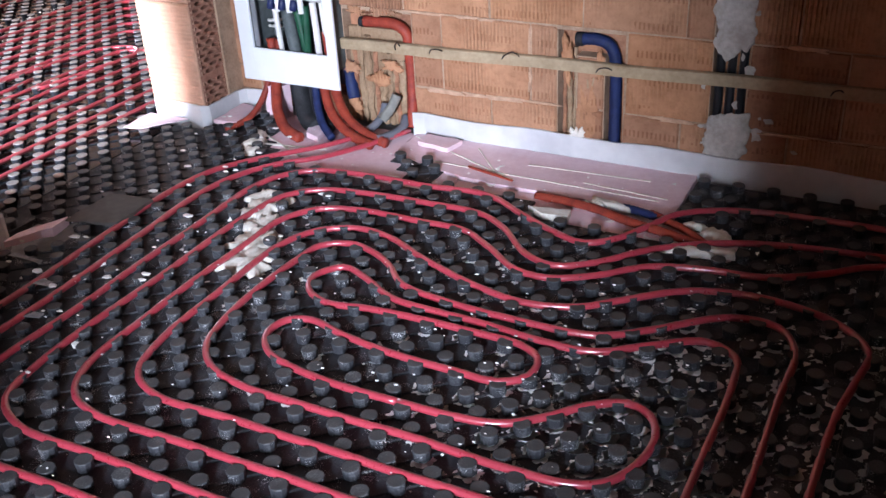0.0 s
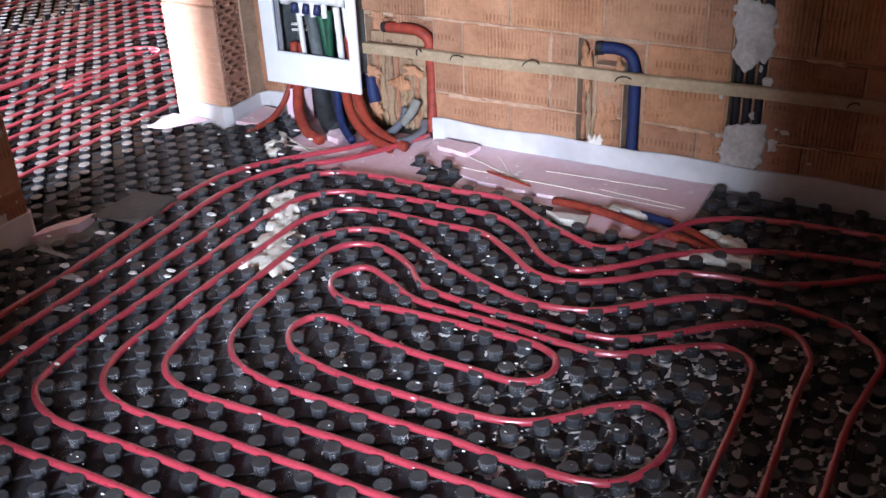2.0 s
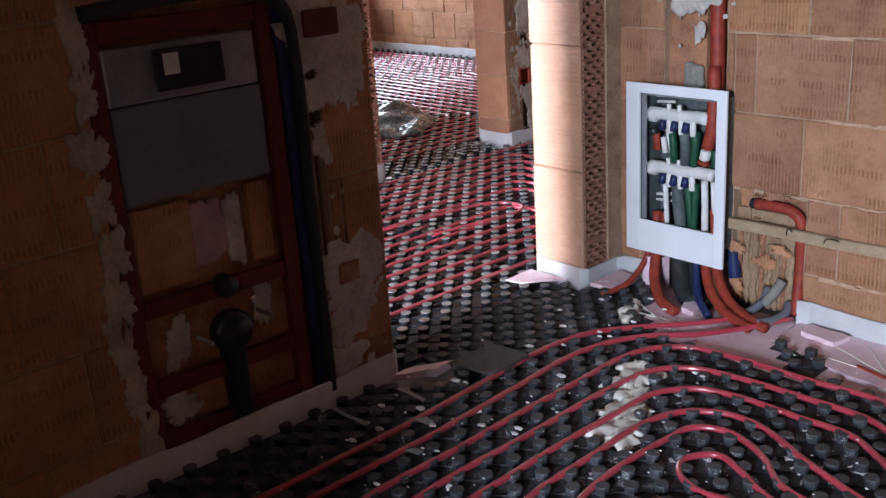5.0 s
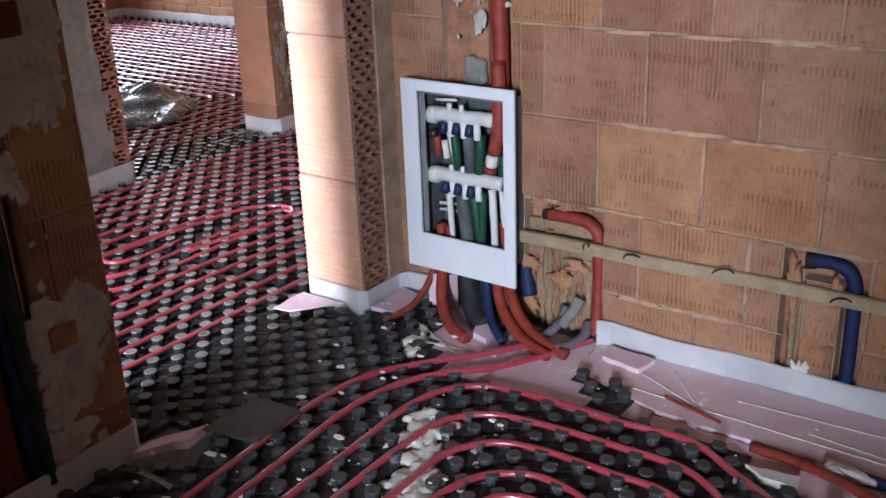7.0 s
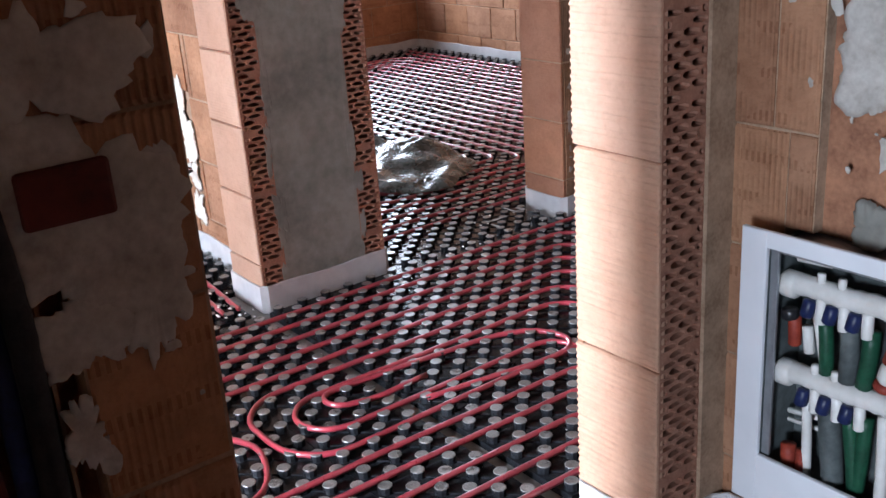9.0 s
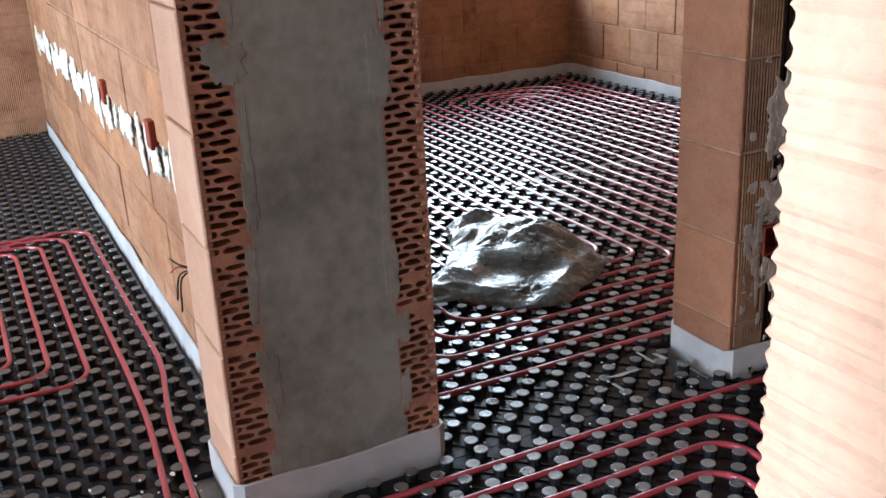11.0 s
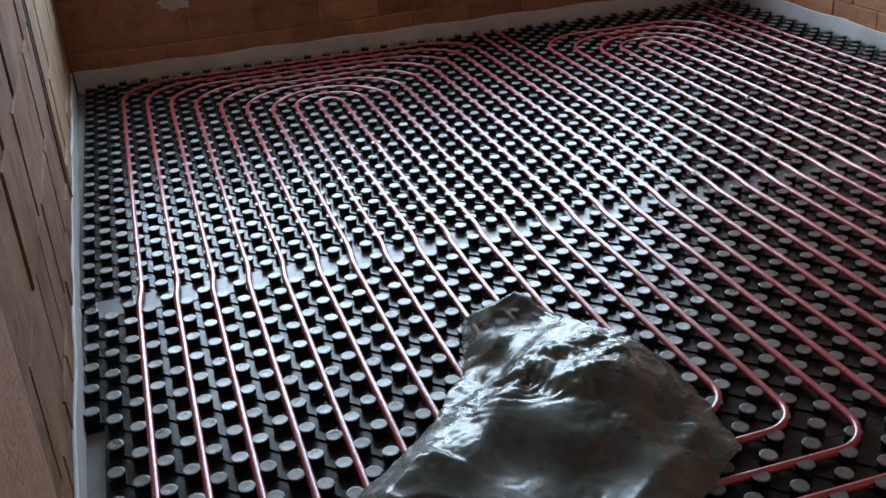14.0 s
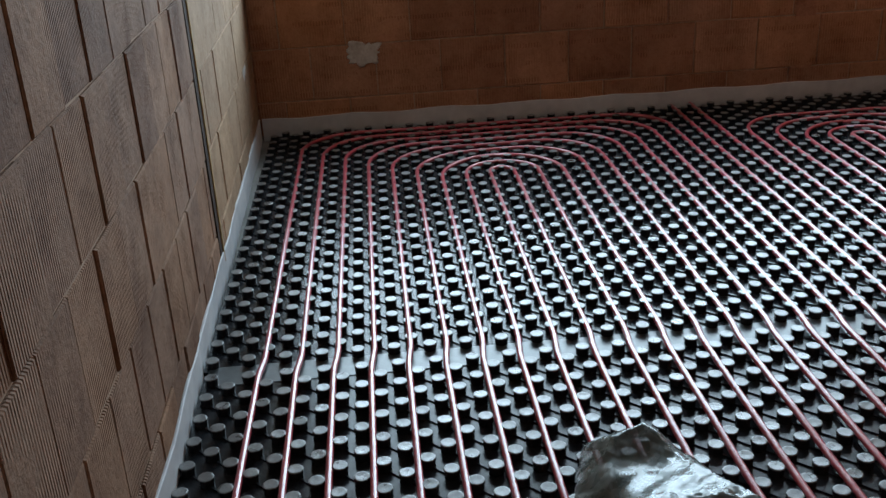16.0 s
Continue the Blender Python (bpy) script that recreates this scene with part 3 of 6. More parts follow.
# hall and big room
w_p2 = chased_wall("wall_hall_west", "+x", -4.25, 4.135, 6.6, 0.26, CLAY_RIB, [(4.25, 4.315, 0.0, 0.30), (4.25, 4.315, 0.52, TOP), (4.225, 4.315, 0.30, 0.44), (4.68, 5.75, 0.42, 1.5), (4.68, 4.735, 0.0, 0.42), (5.09, 5.15, 0.0, 0.42)], 4.13,
                   "ribbed clay block wall with a cable chase")
p2_end = wall("wall_hall_west_end", -4.495, -4.25, 4.12, 4.137, 0, 2.7, "smooth clay block wall end", MORTAR, 0.004)
facing(p2_end, "-y", 4.12, -4.495, -4.25, TOP, CLAY_RED, 0.012, 5.0, -7.9, (), 0.0, 0.004)
box_part("upper_courses", -4.495, -4.25, 4.118, 4.139, TOP, 2.7, CLAY, p2_end)
wall("wall_big_room_lintel", -4.51, -4.26, 3.24, 4.125, 2.1, 2.7, "clay block lintel over a doorway", CLAY)
# the concrete column between hollow blocks
pier = tagged(box_part("wall_column", -4.545, -4.3005, 2.803, 3.137, 0, 2.7, CONCRETE, None, 0.004), "grey concrete column between hollow clay blocks", "column", kind="structure")
for y0, y1, side in ((2.71, 2.812, "-y"), (3.128, 3.235, "+y")):
    box_part("block_core", -4.55, -4.349, y0 + 0.012, y1 - 0.012, 0, 2.7, CLAY_HOLE, pier)
    hollow_part(pier, (-4.30, y0 + 0.004, 0), (0, 1, 0), (1, 0, 0), y1 - y0 - 0.008, 0.0, TOP)
    facing(pier, side, y0 if side == "-y" else y1, -4.55, -4.302, TOP, CLAY_FLAT, 0.016, 5.0, -7.9, (), 0.0, 0.004)
    box_part("upper_courses", -4.55, -4.30, y0, y1, TOP, 2.7, CLAY, pier)
    rnd = random.Random(int(y0 * 100))
    for k in range(12):
        yy = 2.807 if side == "-y" else 3.133
        dab(pier, (-4.3000, yy + rnd.uniform(-0.015, 0.015), 0.1 + 1.45 * k / 11 + rnd.uniform(-0.04, 0.04)), (0, 1, 0), (1, 0, 0), rnd.uniform(0.012, 0.03) * (2.6 if k % 5 == 2 else 1), rnd.uniform(0.06, 0.16), 0.0012, k + int(y0 * 50), CONCRETE, "mortar_smear", 0.4)
pier.location.x = -0.014
wall("wall_left_lintel", -4.54, -4.31, 1.55, 2.705, 2.1, 2.7, "clay block lintel over a doorway", CLAY)
wall("wall_hall_south_west", -4.55, -4.30, -1.0, 1.55, 0, 2.7, "bare clay block wall", CLAY)
# wall between the left room and the big room
w_mid = wall("wall_partition", -9.05, -4.55, 2.82, 2.985)
w_sk = wall("wall_big_room_south", -8.7, -4.57, 2.90, 3.035, 0.0, 2.7, "ribbed clay block wall with an open vertical joint")
facing(w_sk, "+y", 3.035, -6.92, -4.57, TOP, CLAY_RIB, 0.02, 0.19, -7.05, (), 0.0, 0.004)
facing(w_sk, "+y", 3.035, -8.7, -6.972, TOP, CLAY_TAN, 0.02, 0.305, -6.94, (), 0.0, 0.003)
# dark strip laid over the joint, its inner shade put into the colour
box_part("joint_gap", -6.971, -6.921, 3.024, 3.0365, 0.0, 2.7, JOINT_SHADE, w_sk)
box_part("mortar_bead", -6.977, -6.966, 3.028, 3.041, 0.05, 1.6, FOAM_YELLOW, w_sk, 0.002)
# it stands a little out of square
w_sk.matrix_world = Matrix.Translation((-8.6, 3.03, 0)) @ Matrix.Rotation(radians(1.15), 4, "Z") @ Matrix.Translation((8.6, -3.03, 0))
box_part("upper_courses", -9.05, -4.55, 2.822, 2.985, TOP, 2.7, CLAY, w_mid)
LEFT_HOLES = [(-8.9, -5.0, 0.58, 0.68), (-5.08, -5.0, 0.12, 0.58), (-6.86, -6.80, 0.68, TOP)]
facing(w_mid, "-y", 2.82, -9.05, -4.56, TOP, CLAY, 0.02, 0.42, -7.9, LEFT_HOLES)
# far walls with the big window
w_far = wall("wall_big_room_west", -9.04, -8.6, 2.9, 6.75, 0.0, 0.66)
facing(w_far, "+x", -8.6, 3.035, 6.53, 0.66, CLAY, 0.02, 0.305, 3.0)
for y0, y1, z0, z1 in ((2.9, 3.12, 0.66, 2.7), (6.45, 6.75, 0.66, 2.7), (3.12, 6.45, 2.32, 2.7)):
    box_part("wall_side", -9.04, -8.6, y0, y1, z0, z1, CLAY, w_far)
w_r = wall("wall_big_room_north", -8.85, -4.5, 6.53, 6.78)
facing(w_r, "-y", 6.53, -8.6, -4.52, TOP, CLAY, 0.02, 0.305, -8.5)
box_part("upper_courses", -8.85, -4.5, 6.531, 6.78, TOP, 2.7, CLAY, w_r)
wall("wall_left_room_west", -9.3, -9.05, -1.0, 3.0, 0, 2.7, "bare clay block wall", CLAY)
wall("wall_hall_north", -4.5, -2.45, 6.2, 6.45, 0, 2.7, "bare clay block wall", CLAY)
wall("wall_bathroom_east", 1.25, 1.5, -0.65, 3.17, 0, 2.7, "bare clay block wall", CLAY)
# unseen south walls: bathroom, lobby and hall openings shape the light; left room window
w_s = tagged(box_part("wall_south", -9.3, -7.6, -1.25, -1.0, 0, 2.7, CLAY), "bare clay block outer wall with a window opening", "wall", kind="structure")
for x0, x1, z0, z1 in ((-5.6, -4.3, 0, 2.7), (-7.6, -5.6, 0, 0.6), (-7.6, -5.6, 2.2, 2.7)):
    box_part("wall_section", x0, x1, -1.25, -1.0, z0, z1, CLAY, w_s)
# added out of view: opening and side walls keep hall light off the west end
w_hs = tagged(box_part("wall_hall_south", -4.3, -3.3, -0.25, 0.0, 0, 2.7, CLAY), "unseen clay block wall, its tall opening placed to narrow the hall light", "wall", kind="structure")
for x0, x1, y0, y1, z0, z1 in ((-3.3, -2.72, -0.25, 0.0, 2.15, 2.7), (-3.55, -3.3, -1.5, -0.25, 0, 2.7), (-3.3, -2.72, -1.5, -1.27, 2.17, 2.7), (-2.76, -2.72, -1.5, 0.0, 0, 2.7)):
    box_part("wall_section", x0, x1, y0, y1, z0, z1, CLAY, w_hs)
# opening's edges set by where the beam should end; lobby added behind
w_bs = tagged(box_part("wall_bathroom_south", -2.46, -0.96, -0.65, -0.45, 0, 2.7, CLAY), "unseen clay block wall, its opening placed to shape the bathroom light", "wall", kind="structure")
for x0, x1, z0 in ((-0.15, 1.5, 0), (-0.96, -0.15, 2.1)):
    box_part("wall_section", x0, x1, -0.65, -0.45, z0, 2.7, CLAY, w_bs)
w_lob = tagged(box_part("wall_lobby", -2.7, 0.2, -3.75, -3.5, 0, 2.7, CLAY), "unseen clay block wall added behind the bathroom, its opening aims the light", "wall", kind="structure")
for x0, x1, y0, y1, z0, z1 in ((1.0, 1.75, -3.75, -3.5, 0, 2.7), (0.2, 1.0, -3.75, -3.5, 0, 1.0), (0.2, 1.0, -3.75, -3.5, 2.4, 2.7), (-2.7, -2.46, -3.5, -1.0, 0, 2.7), (1.5, 1.75, -3.5, -0.65, 0, 2.7)):
    box_part("wall_section", x0, x1, y0, y1, z0, z1, CLAY, w_lob)


# ---- edge strips ----
def edge_strip(path, height=0.085, label="white foam edge strip along the wall foot", seed=0):
    """A foam strip that stands against the wall's foot, a little wavy on top."""
    rnd = random.Random(seed + len(path) * 7)
    pts = dense([Vector((*p, 0)) for p in path], 0.06)
    bm = bmesh.new()
    rings = []
    for i, p in enumerate(pts):
        d = (pts[min(i + 1, len(pts) - 1)] - pts[max(i - 1, 0)]).normalized()
        s = Vector((d.y, -d.x, 0))
        h = height + 0.004 * math.sin(i * 0.9 + seed) + rnd.uniform(-0.0015, 0.0015)
        w = 0.009
        o = 0.002 * math.sin(i * 0.63 + seed)
        rings.append([bm.verts.new(p + s * (a * w + o) + Vector((0, 0, b))) for a, b in ((0.0, -0.018), (1, -0.018), (1, h - 0.002), (0.75, h), (0.25, h), (0.0, h - 0.002))])
    for a, b in zip(rings, rings[1:]):
        for k in range(6):
            bm.faces.new((a[k], a[(k + 1) % 6], b[(k + 1) % 6], b[k]))
    bm.faces.new(rings[0][::-1])
    bm.faces.new(rings[-1])
    bmesh.ops.recalc_face_normals(bm, faces=bm.faces)
    return tagged(part("edge_strip", bm, FOAM, None, "", False), label, "edge strip", "edge strips", "structure")


edge_strip([(1.24, 2.888), (-1.6, 2.888), (-1.72, 2.886), (-1.76, 2.875)], 0.072, seed=1)
edge_strip([(-2.36, 2.885), (-2.455, 2.885), (-2.474, 2.86), (-2.478, 2.70), (-2.50, 2.678), (-2.71, 2.678), (-2.732, 2.70), (-2.732, 6.1)], 0.075, seed=2)
edge_strip([(-2.722, 1.787), (-2.47, 1.787), (-2.448, 1.765), (-2.448, -0.9)], 0.085, seed=3)
edge_strip([(-4.562, 3.247), (-4.324, 3.247), (-4.302, 3.225), (-4.302, 2.72), (-4.324, 2.699), (-4.562, 2.699), (-4.574, 2.72), (-4.576, 2.795), (-4.60, 2.808), (-9.04, 2.808)], 0.085, seed=4)
edge_strip([(-4.238, 6.1), (-4.238, 4.13), (-4.26, 4.108), (-4.485, 4.108), (-4.507, 4.13), (-4.519, 4.3), (-4.522, 6.5)], 0.085, seed=5)
edge_strip([(-8.588, 6.515), (-4.53, 6.518)][::-1], 0.085, seed=6)
edge_strip([(-8.588, 3.05), (-8.588, 6.515)][::-1], 0.085, seed=7)
edge_strip([(-4.56, 3.124), (-6.3, 3.089), (-6.34, 3.084), (-8.588, 3.043)][::-1], 0.085, seed=8)

# ---- heating panels ----
P = 0.049
TILE = (24, 16)
NUB = ((0.0176, -0.001), (0.0174, 0.008), (0.0188, 0.0190), (0.0187, 0.0216), (0.0180, 0.0232), (0.0160, 0.0236))


def add_nub(verts, faces, x, y, tilt=0.0):
    base, segs = len(verts), 10
    for r, z in NUB:
        for k in range(segs):
            a = k * 2 * math.pi / segs
            verts.append((x + r * math.cos(a), y + r * math.sin(a), z + tilt * math.cos(a) * (z > 0.01)))
    for q in range(len(NUB) - 1):
        for k in range(segs):
            k2 = (k + 1) % segs
            faces.append((base + q * segs + k, base + q * segs + k2, base + (q + 1) * segs + k2, base + (q + 1) * segs + k))
    q = base + (len(NUB) - 1) * segs
    c = len(verts)
    verts.append((x, y, 0.0232))
    for k in range(segs):
        faces.append((q + k, q + (k + 1) % segs, c))


def add_web(verts, faces, x, y):
    """A low moulded web from a knob towards the next one."""
    b = len(verts)
    for u, w, z in ((0.010, -0.003, 0.0), (0.038, -0.003, 0.0), (0.038, 0.003, 0.0), (0.010, 0.003, 0.0),
                    (0.011, -0.002, 0.004), (0.037, -0.002, 0.004), (0.037, 0.002, 0.004), (0.011, 0.002, 0.004)):
        verts.append((x + (u - w) * 0.99, y + (u + w) * 0.99, z))
    faces += [(b + 4, b + 5, b + 6, b + 7), (b, b + 1, b + 5, b + 4), (b + 1, b + 2, b + 6, b + 5), (b + 2, b + 3, b + 7, b + 6), (b + 3, b, b + 4, b + 7)]


KNOB = {}


def knob_mesh(film):
    """One knob, standing at the origin; shared by all knobs of a film."""
    if film.name not in KNOB:
        verts, faces = [], []
        add_nub(verts, faces, 0, 0)
        me = bpy.data.meshes.new("knob")
        me.from_pydata(verts, [], faces)
        me.materials.append(film)
        KNOB[film.name] = me
    return KNOB[film.name]


# stretches of floor where each knob is a part of its own
NEAR = ((-2.6, -0.1, 1.2, 2.9), (-4.3, -2.65, 1.9, 4.2), (-6.3, -4.5, 3.0, 5.1))


def panel_mesh(i0, i1, j0, j1, parity, keep=None, seed=0, film=None, spots=None):
    """A moulded sheet with knobs on every second crossing; origin at its corner. spots: takes the knobs' places instead of their meshes."""
    verts, faces = [], []
    rnd = random.Random(seed)
    w, h = (i1 - i0) * P, (j1 - j0) * P
    e = 0.0008
    # the sheet
    if keep is None:
        verts += [(e, e, 0), (w - e, e, 0), (w - e, h - e, 0), (e, h - e, 0), (e, e, -0.019), (w - e, e, -0.019), (w - e, h - e, -0.019), (e, h - e, -0.019)]
        faces += [(0, 1, 2, 3), (7, 6, 5, 4), (0, 4, 5, 1), (1, 5, 6, 2), (2, 6, 7, 3), (3, 7, 4, 0)]
    else:
        for i in range(i0, i1):
            for j in range(j0, j1):
                x, y = (i - i0) * P, (j - j0) * P
                if keep(i, j):
                    b = len(verts)
                    verts += [(x, y, 0), (x + P, y, 0), (x + P, y + P, 0), (x, y + P, 0), (x, y, -0.019), (x + P, y, -0.019), (x + P, y + P, -0.019), (x, y + P, -0.019)]
                    faces.append((b, b + 1, b + 2, b + 3))
                    for di, dj, q in ((0, -1, (b, b + 4, b + 5, b + 1)), (1, 0, (b + 1, b + 5, b + 6, b + 2)), (0, 1, (b + 2, b + 6, b + 7, b + 3)), (-1, 0, (b + 3, b + 7, b + 4, b))):
                        if not keep(i + di, j + dj):
                            faces.append(q)
    for i in range(i0, i1):
        for j in range(j0, j1):
            if (i + j + parity) % 2 == 0 and (keep is None or keep(i, j)):
                last = i + 1 >= i1 or j + 1 >= j1 or (keep is not None and not keep(i + 1, j + 1))
                x, y = (i - i0 + 0.5) * P, (j - j0 + 0.5) * P
                if spots is None:
                    add_nub(verts, faces, x, y, rnd.uniform(-0.0006, 0.0006))
                else:
                    spots.append((x, y))
                if not last:
                    add_web(verts, faces, x, y)
    me = bpy.data.meshes.new("knob_panel")
    me.from_pydata(verts, [], faces)
    me.materials.append(film or FILM)
    return me


FULL = {}


def lay_panels(x0, x1, y0, y1, ox, oy, skip=None, film=None):
    """Covers a rectangle with panels; ox, oy: a crossing of the channels; skip(x, y): where no panel lies."""
    i0, i1 = math.ceil((x0 - ox) / P - 0.4), math.floor((x1 - ox) / P + 0.4)
    j0, j1 = math.ceil((y0 - oy) / P - 0.4), math.floor((y1 - oy) / P + 0.4)
    for a in range(i0, i1, TILE[0]):
        for b in range(j0, j1, TILE[1]):
            a1, b1 = min(a + TILE[0], i1), min(b + TILE[1], j1)
            keep, par = None, (a + b) % 2
            if skip:
                ok = lambda i, j: a <= i < a1 and b <= j < b1 and not skip(ox + (i + 0.5) * P, oy + (j + 0.5) * P)
                flags = [ok(i, j) for i in range(a, a1) for j in range(b, b1)]
                if not any(flags):
                    continue
                if not all(flags):
                    keep = ok
            mx, my = ox + (a + a1) / 2 * P, oy + (b + b1) / 2 * P
            near = any(x0_ < mx < x1_ and y0_ < my < y1_ for x0_, x1_, y0_, y1_ in NEAR)
            if keep is None:
                key = (a1 - a, b1 - b, par, film, near)
                if key not in FULL:
                    spots = [] if near else None
                    FULL[key] = panel_mesh(0, a1 - a, 0, b1 - b, par, None, len(FULL), film, spots), spots
                me, spots = FULL[key]
            else:
                spots = [] if near else None
                me = panel_mesh(a, a1, b, b1, 0, keep, a * 31 + b, film, spots)
            ob = new("knob_panel", me)
            ob.location = (ox + a * P, oy + b * P, random.uniform(-0.0006, 0.0006))
            tagged(ob, "black glossy plastic underfloor heating panel with round knobs", "heating panel", "heating panels")
            for x, y in spots or ():
                knob = new("knob", knob_mesh(film or FILM))
                knob.parent = ob
                knob.location = (x, y, random.uniform(-0.0004, 0.0003))
                knob.rotation_euler = (random.uniform(-0.03, 0.03), random.uniform(-0.03, 0.03), 0)


def in_poly(x, y, poly):
    odd = False
    for (x1, y1), (x2, y2) in zip(poly, poly[1:] + poly[:1]):
        if (y1 > y) != (y2 > y) and x < (x2 - x1) * (y - y1) / (y2 - y1) + x1:
            odd = not odd
    return odd


# where the panels were cut away in the bathroom: pink board by the wall, a gap under the pipes
GAP_A = [(-2.30, 2.95), (-2.18, 2.62), (-2.02, 2.49), (-1.80, 2.50), (-1.55, 2.53), (-1.46, 2.58), (-1.24, 2.555), (-1.12, 2.47), (-0.90, 2.46), (-0.62, 2.43), (-0.58, 2.52), (-0.80, 2.60), (-0.82, 2.95)]
GAP_B = [(-1.80, 1.88), (-1.69, 1.89), (-1.76, 2.06), (-1.86, 2.24), (-1.93, 2.30), (-1.98, 2.27), (-1.87, 2.08)]
GAP_D = [(-2.5, 1.70), (-2.5, 1.93), (-2.38, 1.95), (-2.30, 1.86), (-2.36, 1.74)]
ISLAND = [(-1.68, 2.60), (-1.73, 2.68), (-1.58, 2.70), (-1.50, 2.66), (-1.57, 2.55)]


def bath_skip(x, y):
    if in_poly(x, y, ISLAND):
        return False
    if x > -2.5 and y > 2.87 or x < -2.44 and (y < 1.80 or y > 2.66):
        return True
    return in_poly(x, y, GAP_A) or in_poly(x, y, GAP_B) or in_poly(x, y, GAP_D)


lay_panels(-2.62, 1.2, -0.44, 2.88, -2.606, 1.38, bath_skip, FILM_CHALK_HAZE)
lay_panels(-4.29, -2.62, 0.02, 2.68, -4.18, 3.24, lambda x, y: x > -2.73 and (y < 1.79 or y > 2.67), FILM_DUSTY_GLINT)
lay_panels(-4.28, -2.73, 2.68, 6.18, -4.18, 3.24 + 3 * P, None, FILM_DUSTY_GLINT)
lay_panels(-4.53, -4.28, 3.25, 4.10, -4.18, 3.24, None, FILM_PLAIN)
SEAM = -6.30
lay_panels(SEAM + 0.012, -4.53, 3.055, 6.51, -4.18, 3.24, lambda x, y: y < 3.06 + 0.020 * (x + 8.6))
lay_panels(-8.58, SEAM - 0.030, 3.055, 6.51, SEAM - 0.030, 3.231, lambda x, y: y < 3.06 + 0.020 * (x + 8.6))
# flat film over the seam, its reflection painted as a paler tone
box_part("seam_film", SEAM - 0.05, SEAM + 0.05, 3.10, 6.51, -0.0195, 0.0022, SEAM_SHEEN, floor, 0.001)
lay_panels(-9.04, -4.57, -0.95, 2.80, -4.60, 2.67 + P / 2)
lay_panels(-4.57, -4.29, 1.56, 2.66, -4.60, 2.67 + P / 2)

# ---- heating pipes ----
R_PIPE, Z_PIPE = 0.0088, 0.0178
PIPE_LABEL = "glossy red plastic heating pipe pressed between the knobs"


def lay_pipe(path, z=Z_PIPE, label=PIPE_LABEL, wander=0.0012):
    out = []
    for i, p in enumerate(path):
        q = Vector((p.x, p.y, max(p.z, 0) + z))
        q.z += wander * math.sin(i * 0.37 + p.x * 5)
        if p.x < -4.6 and p.y > 3.05:
            t = min(1, max(0, (p.x - SEAM + 0.06) / 0.12))
            q.y -= 0.010 * (t * t * (3 - 2 * t) - 0.5)
        out.append(q)
    return tagged(tube_part("heating_pipe", out, R_PIPE, PIPE), label, "pipe", "heating pipes")


S = 0.0985
Y0 = 3.245


def spiral(chain, near_c, far_c, near_x, far_x, step=S):
    """One pipe wound to and fro; runs along x, numbered from the south."""
    pts, rad = [], []
    y = lambda i: Y0 + step * i
    for k, i in enumerate(chain):
        xn = near_x(i)
        xf = far_x(i)
        a, b = ((xn, y(i)), (xf, y(i))) if k % 2 else ((xf, y(i)), (xn, y(i)))
        pts += [a, b]
        ends = [(0.09 if a[0] > b[0] else 0.25), (0.09 if b[0] > a[0] else 0.25)]
        rad += ends
    return fillet(pts, rad)


near_a = lambda i: -4.56 - S * (i if i < 10 else 19 - i)
far_a = lambda i: -7.78 - 0.083 * abs(8.5 - i)
chain_a = [19, 0, 17, 2, 15, 4, 13, 6, 11, 8, 9, 10, 7, 12, 5, 14, 3, 16, 1, 18]
lay_pipe(dense(spiral(chain_a, 0, 0, near_a, far_a), 0.04))
near_b = lambda i: -4.62 - S * (i - 20 if i < 26 else 31 - i)
far_b = lambda i: -7.9 - 0.083 * abs(24.5 - i)
chain_b = [31, 20, 29, 22, 27, 24, 25, 26, 23, 28, 21, 30]
lay_pipe(dense(spiral(chain_b, 0, 0, near_b, far_b), 0.04))
# hall: runs along y, nested turns at the south end
X0 = -4.18
X = lambda k: X0 + 0.0982 * k
lay_pipe(dense(fillet([(X(0) + 0.01, 1.0), (X(0), 4.0), (X(0) + 0.10, 6.0)], 0.5)))
for k in range(1, 5):
    lay_pipe(dense(fillet([(X(k), 1.0), (X(k), 3.98 - 0.0982 * (k - 1)), (-2.85, 3.98 - 0.0982 * (k - 1))], 0.10), 0.05))
turns = [(5, 9, 2.27), (6, 8, 2.38)]
for a, b, yb in turns:
    ya = 3.98 - 0.0982 * (a - 1)
    lay_pipe(dense(fillet([(-2.9, ya), (X(a), ya), (X(a) - 0.01, yb), (X(b) + 0.01, yb), (X(b), 3.25 if b == 8 else 3.33), (-2.9, 3.25 if b == 8 else 3.33)], [0, 0.12, 0.16, 0.16, 0.09, 0]), 0.05))
lay_pipe(dense(fillet([(X(7) + 0.02, 2.80), (X(7) + 0.03, 2.62), (X(7) - 0.01, 2.49), (X(7) - 0.10, 2.50), (X(7) - 0.05, 3.1), (X(7) + 0.03, 3.27), (X(7) + 0.19, 3.27), (X(7) + 0.20, 3.12), (X(7) + 0.13, 2.72)], 0.075), 0.03))
for k in range(10, 15):
    lay_pipe(dense(fillet([(X(k) - 0.02, 1.9 if k < 12 else 1.3), (X(k), 3.2 - 0.09 * (k - 10)), (-2.78, 3.2 - 0.09 * (k - 10) + 0.04)], 0.09), 0.05))
lay_pipe(spline([(-3.20, 1.5), (-3.22, 2.0), (-3.27, 2.15), (-3.37, 2.21), (-3.47, 2.23), (-3.60, 2.18), (-3.9, 2.1), (-4.2, 2.1)], 0.03))
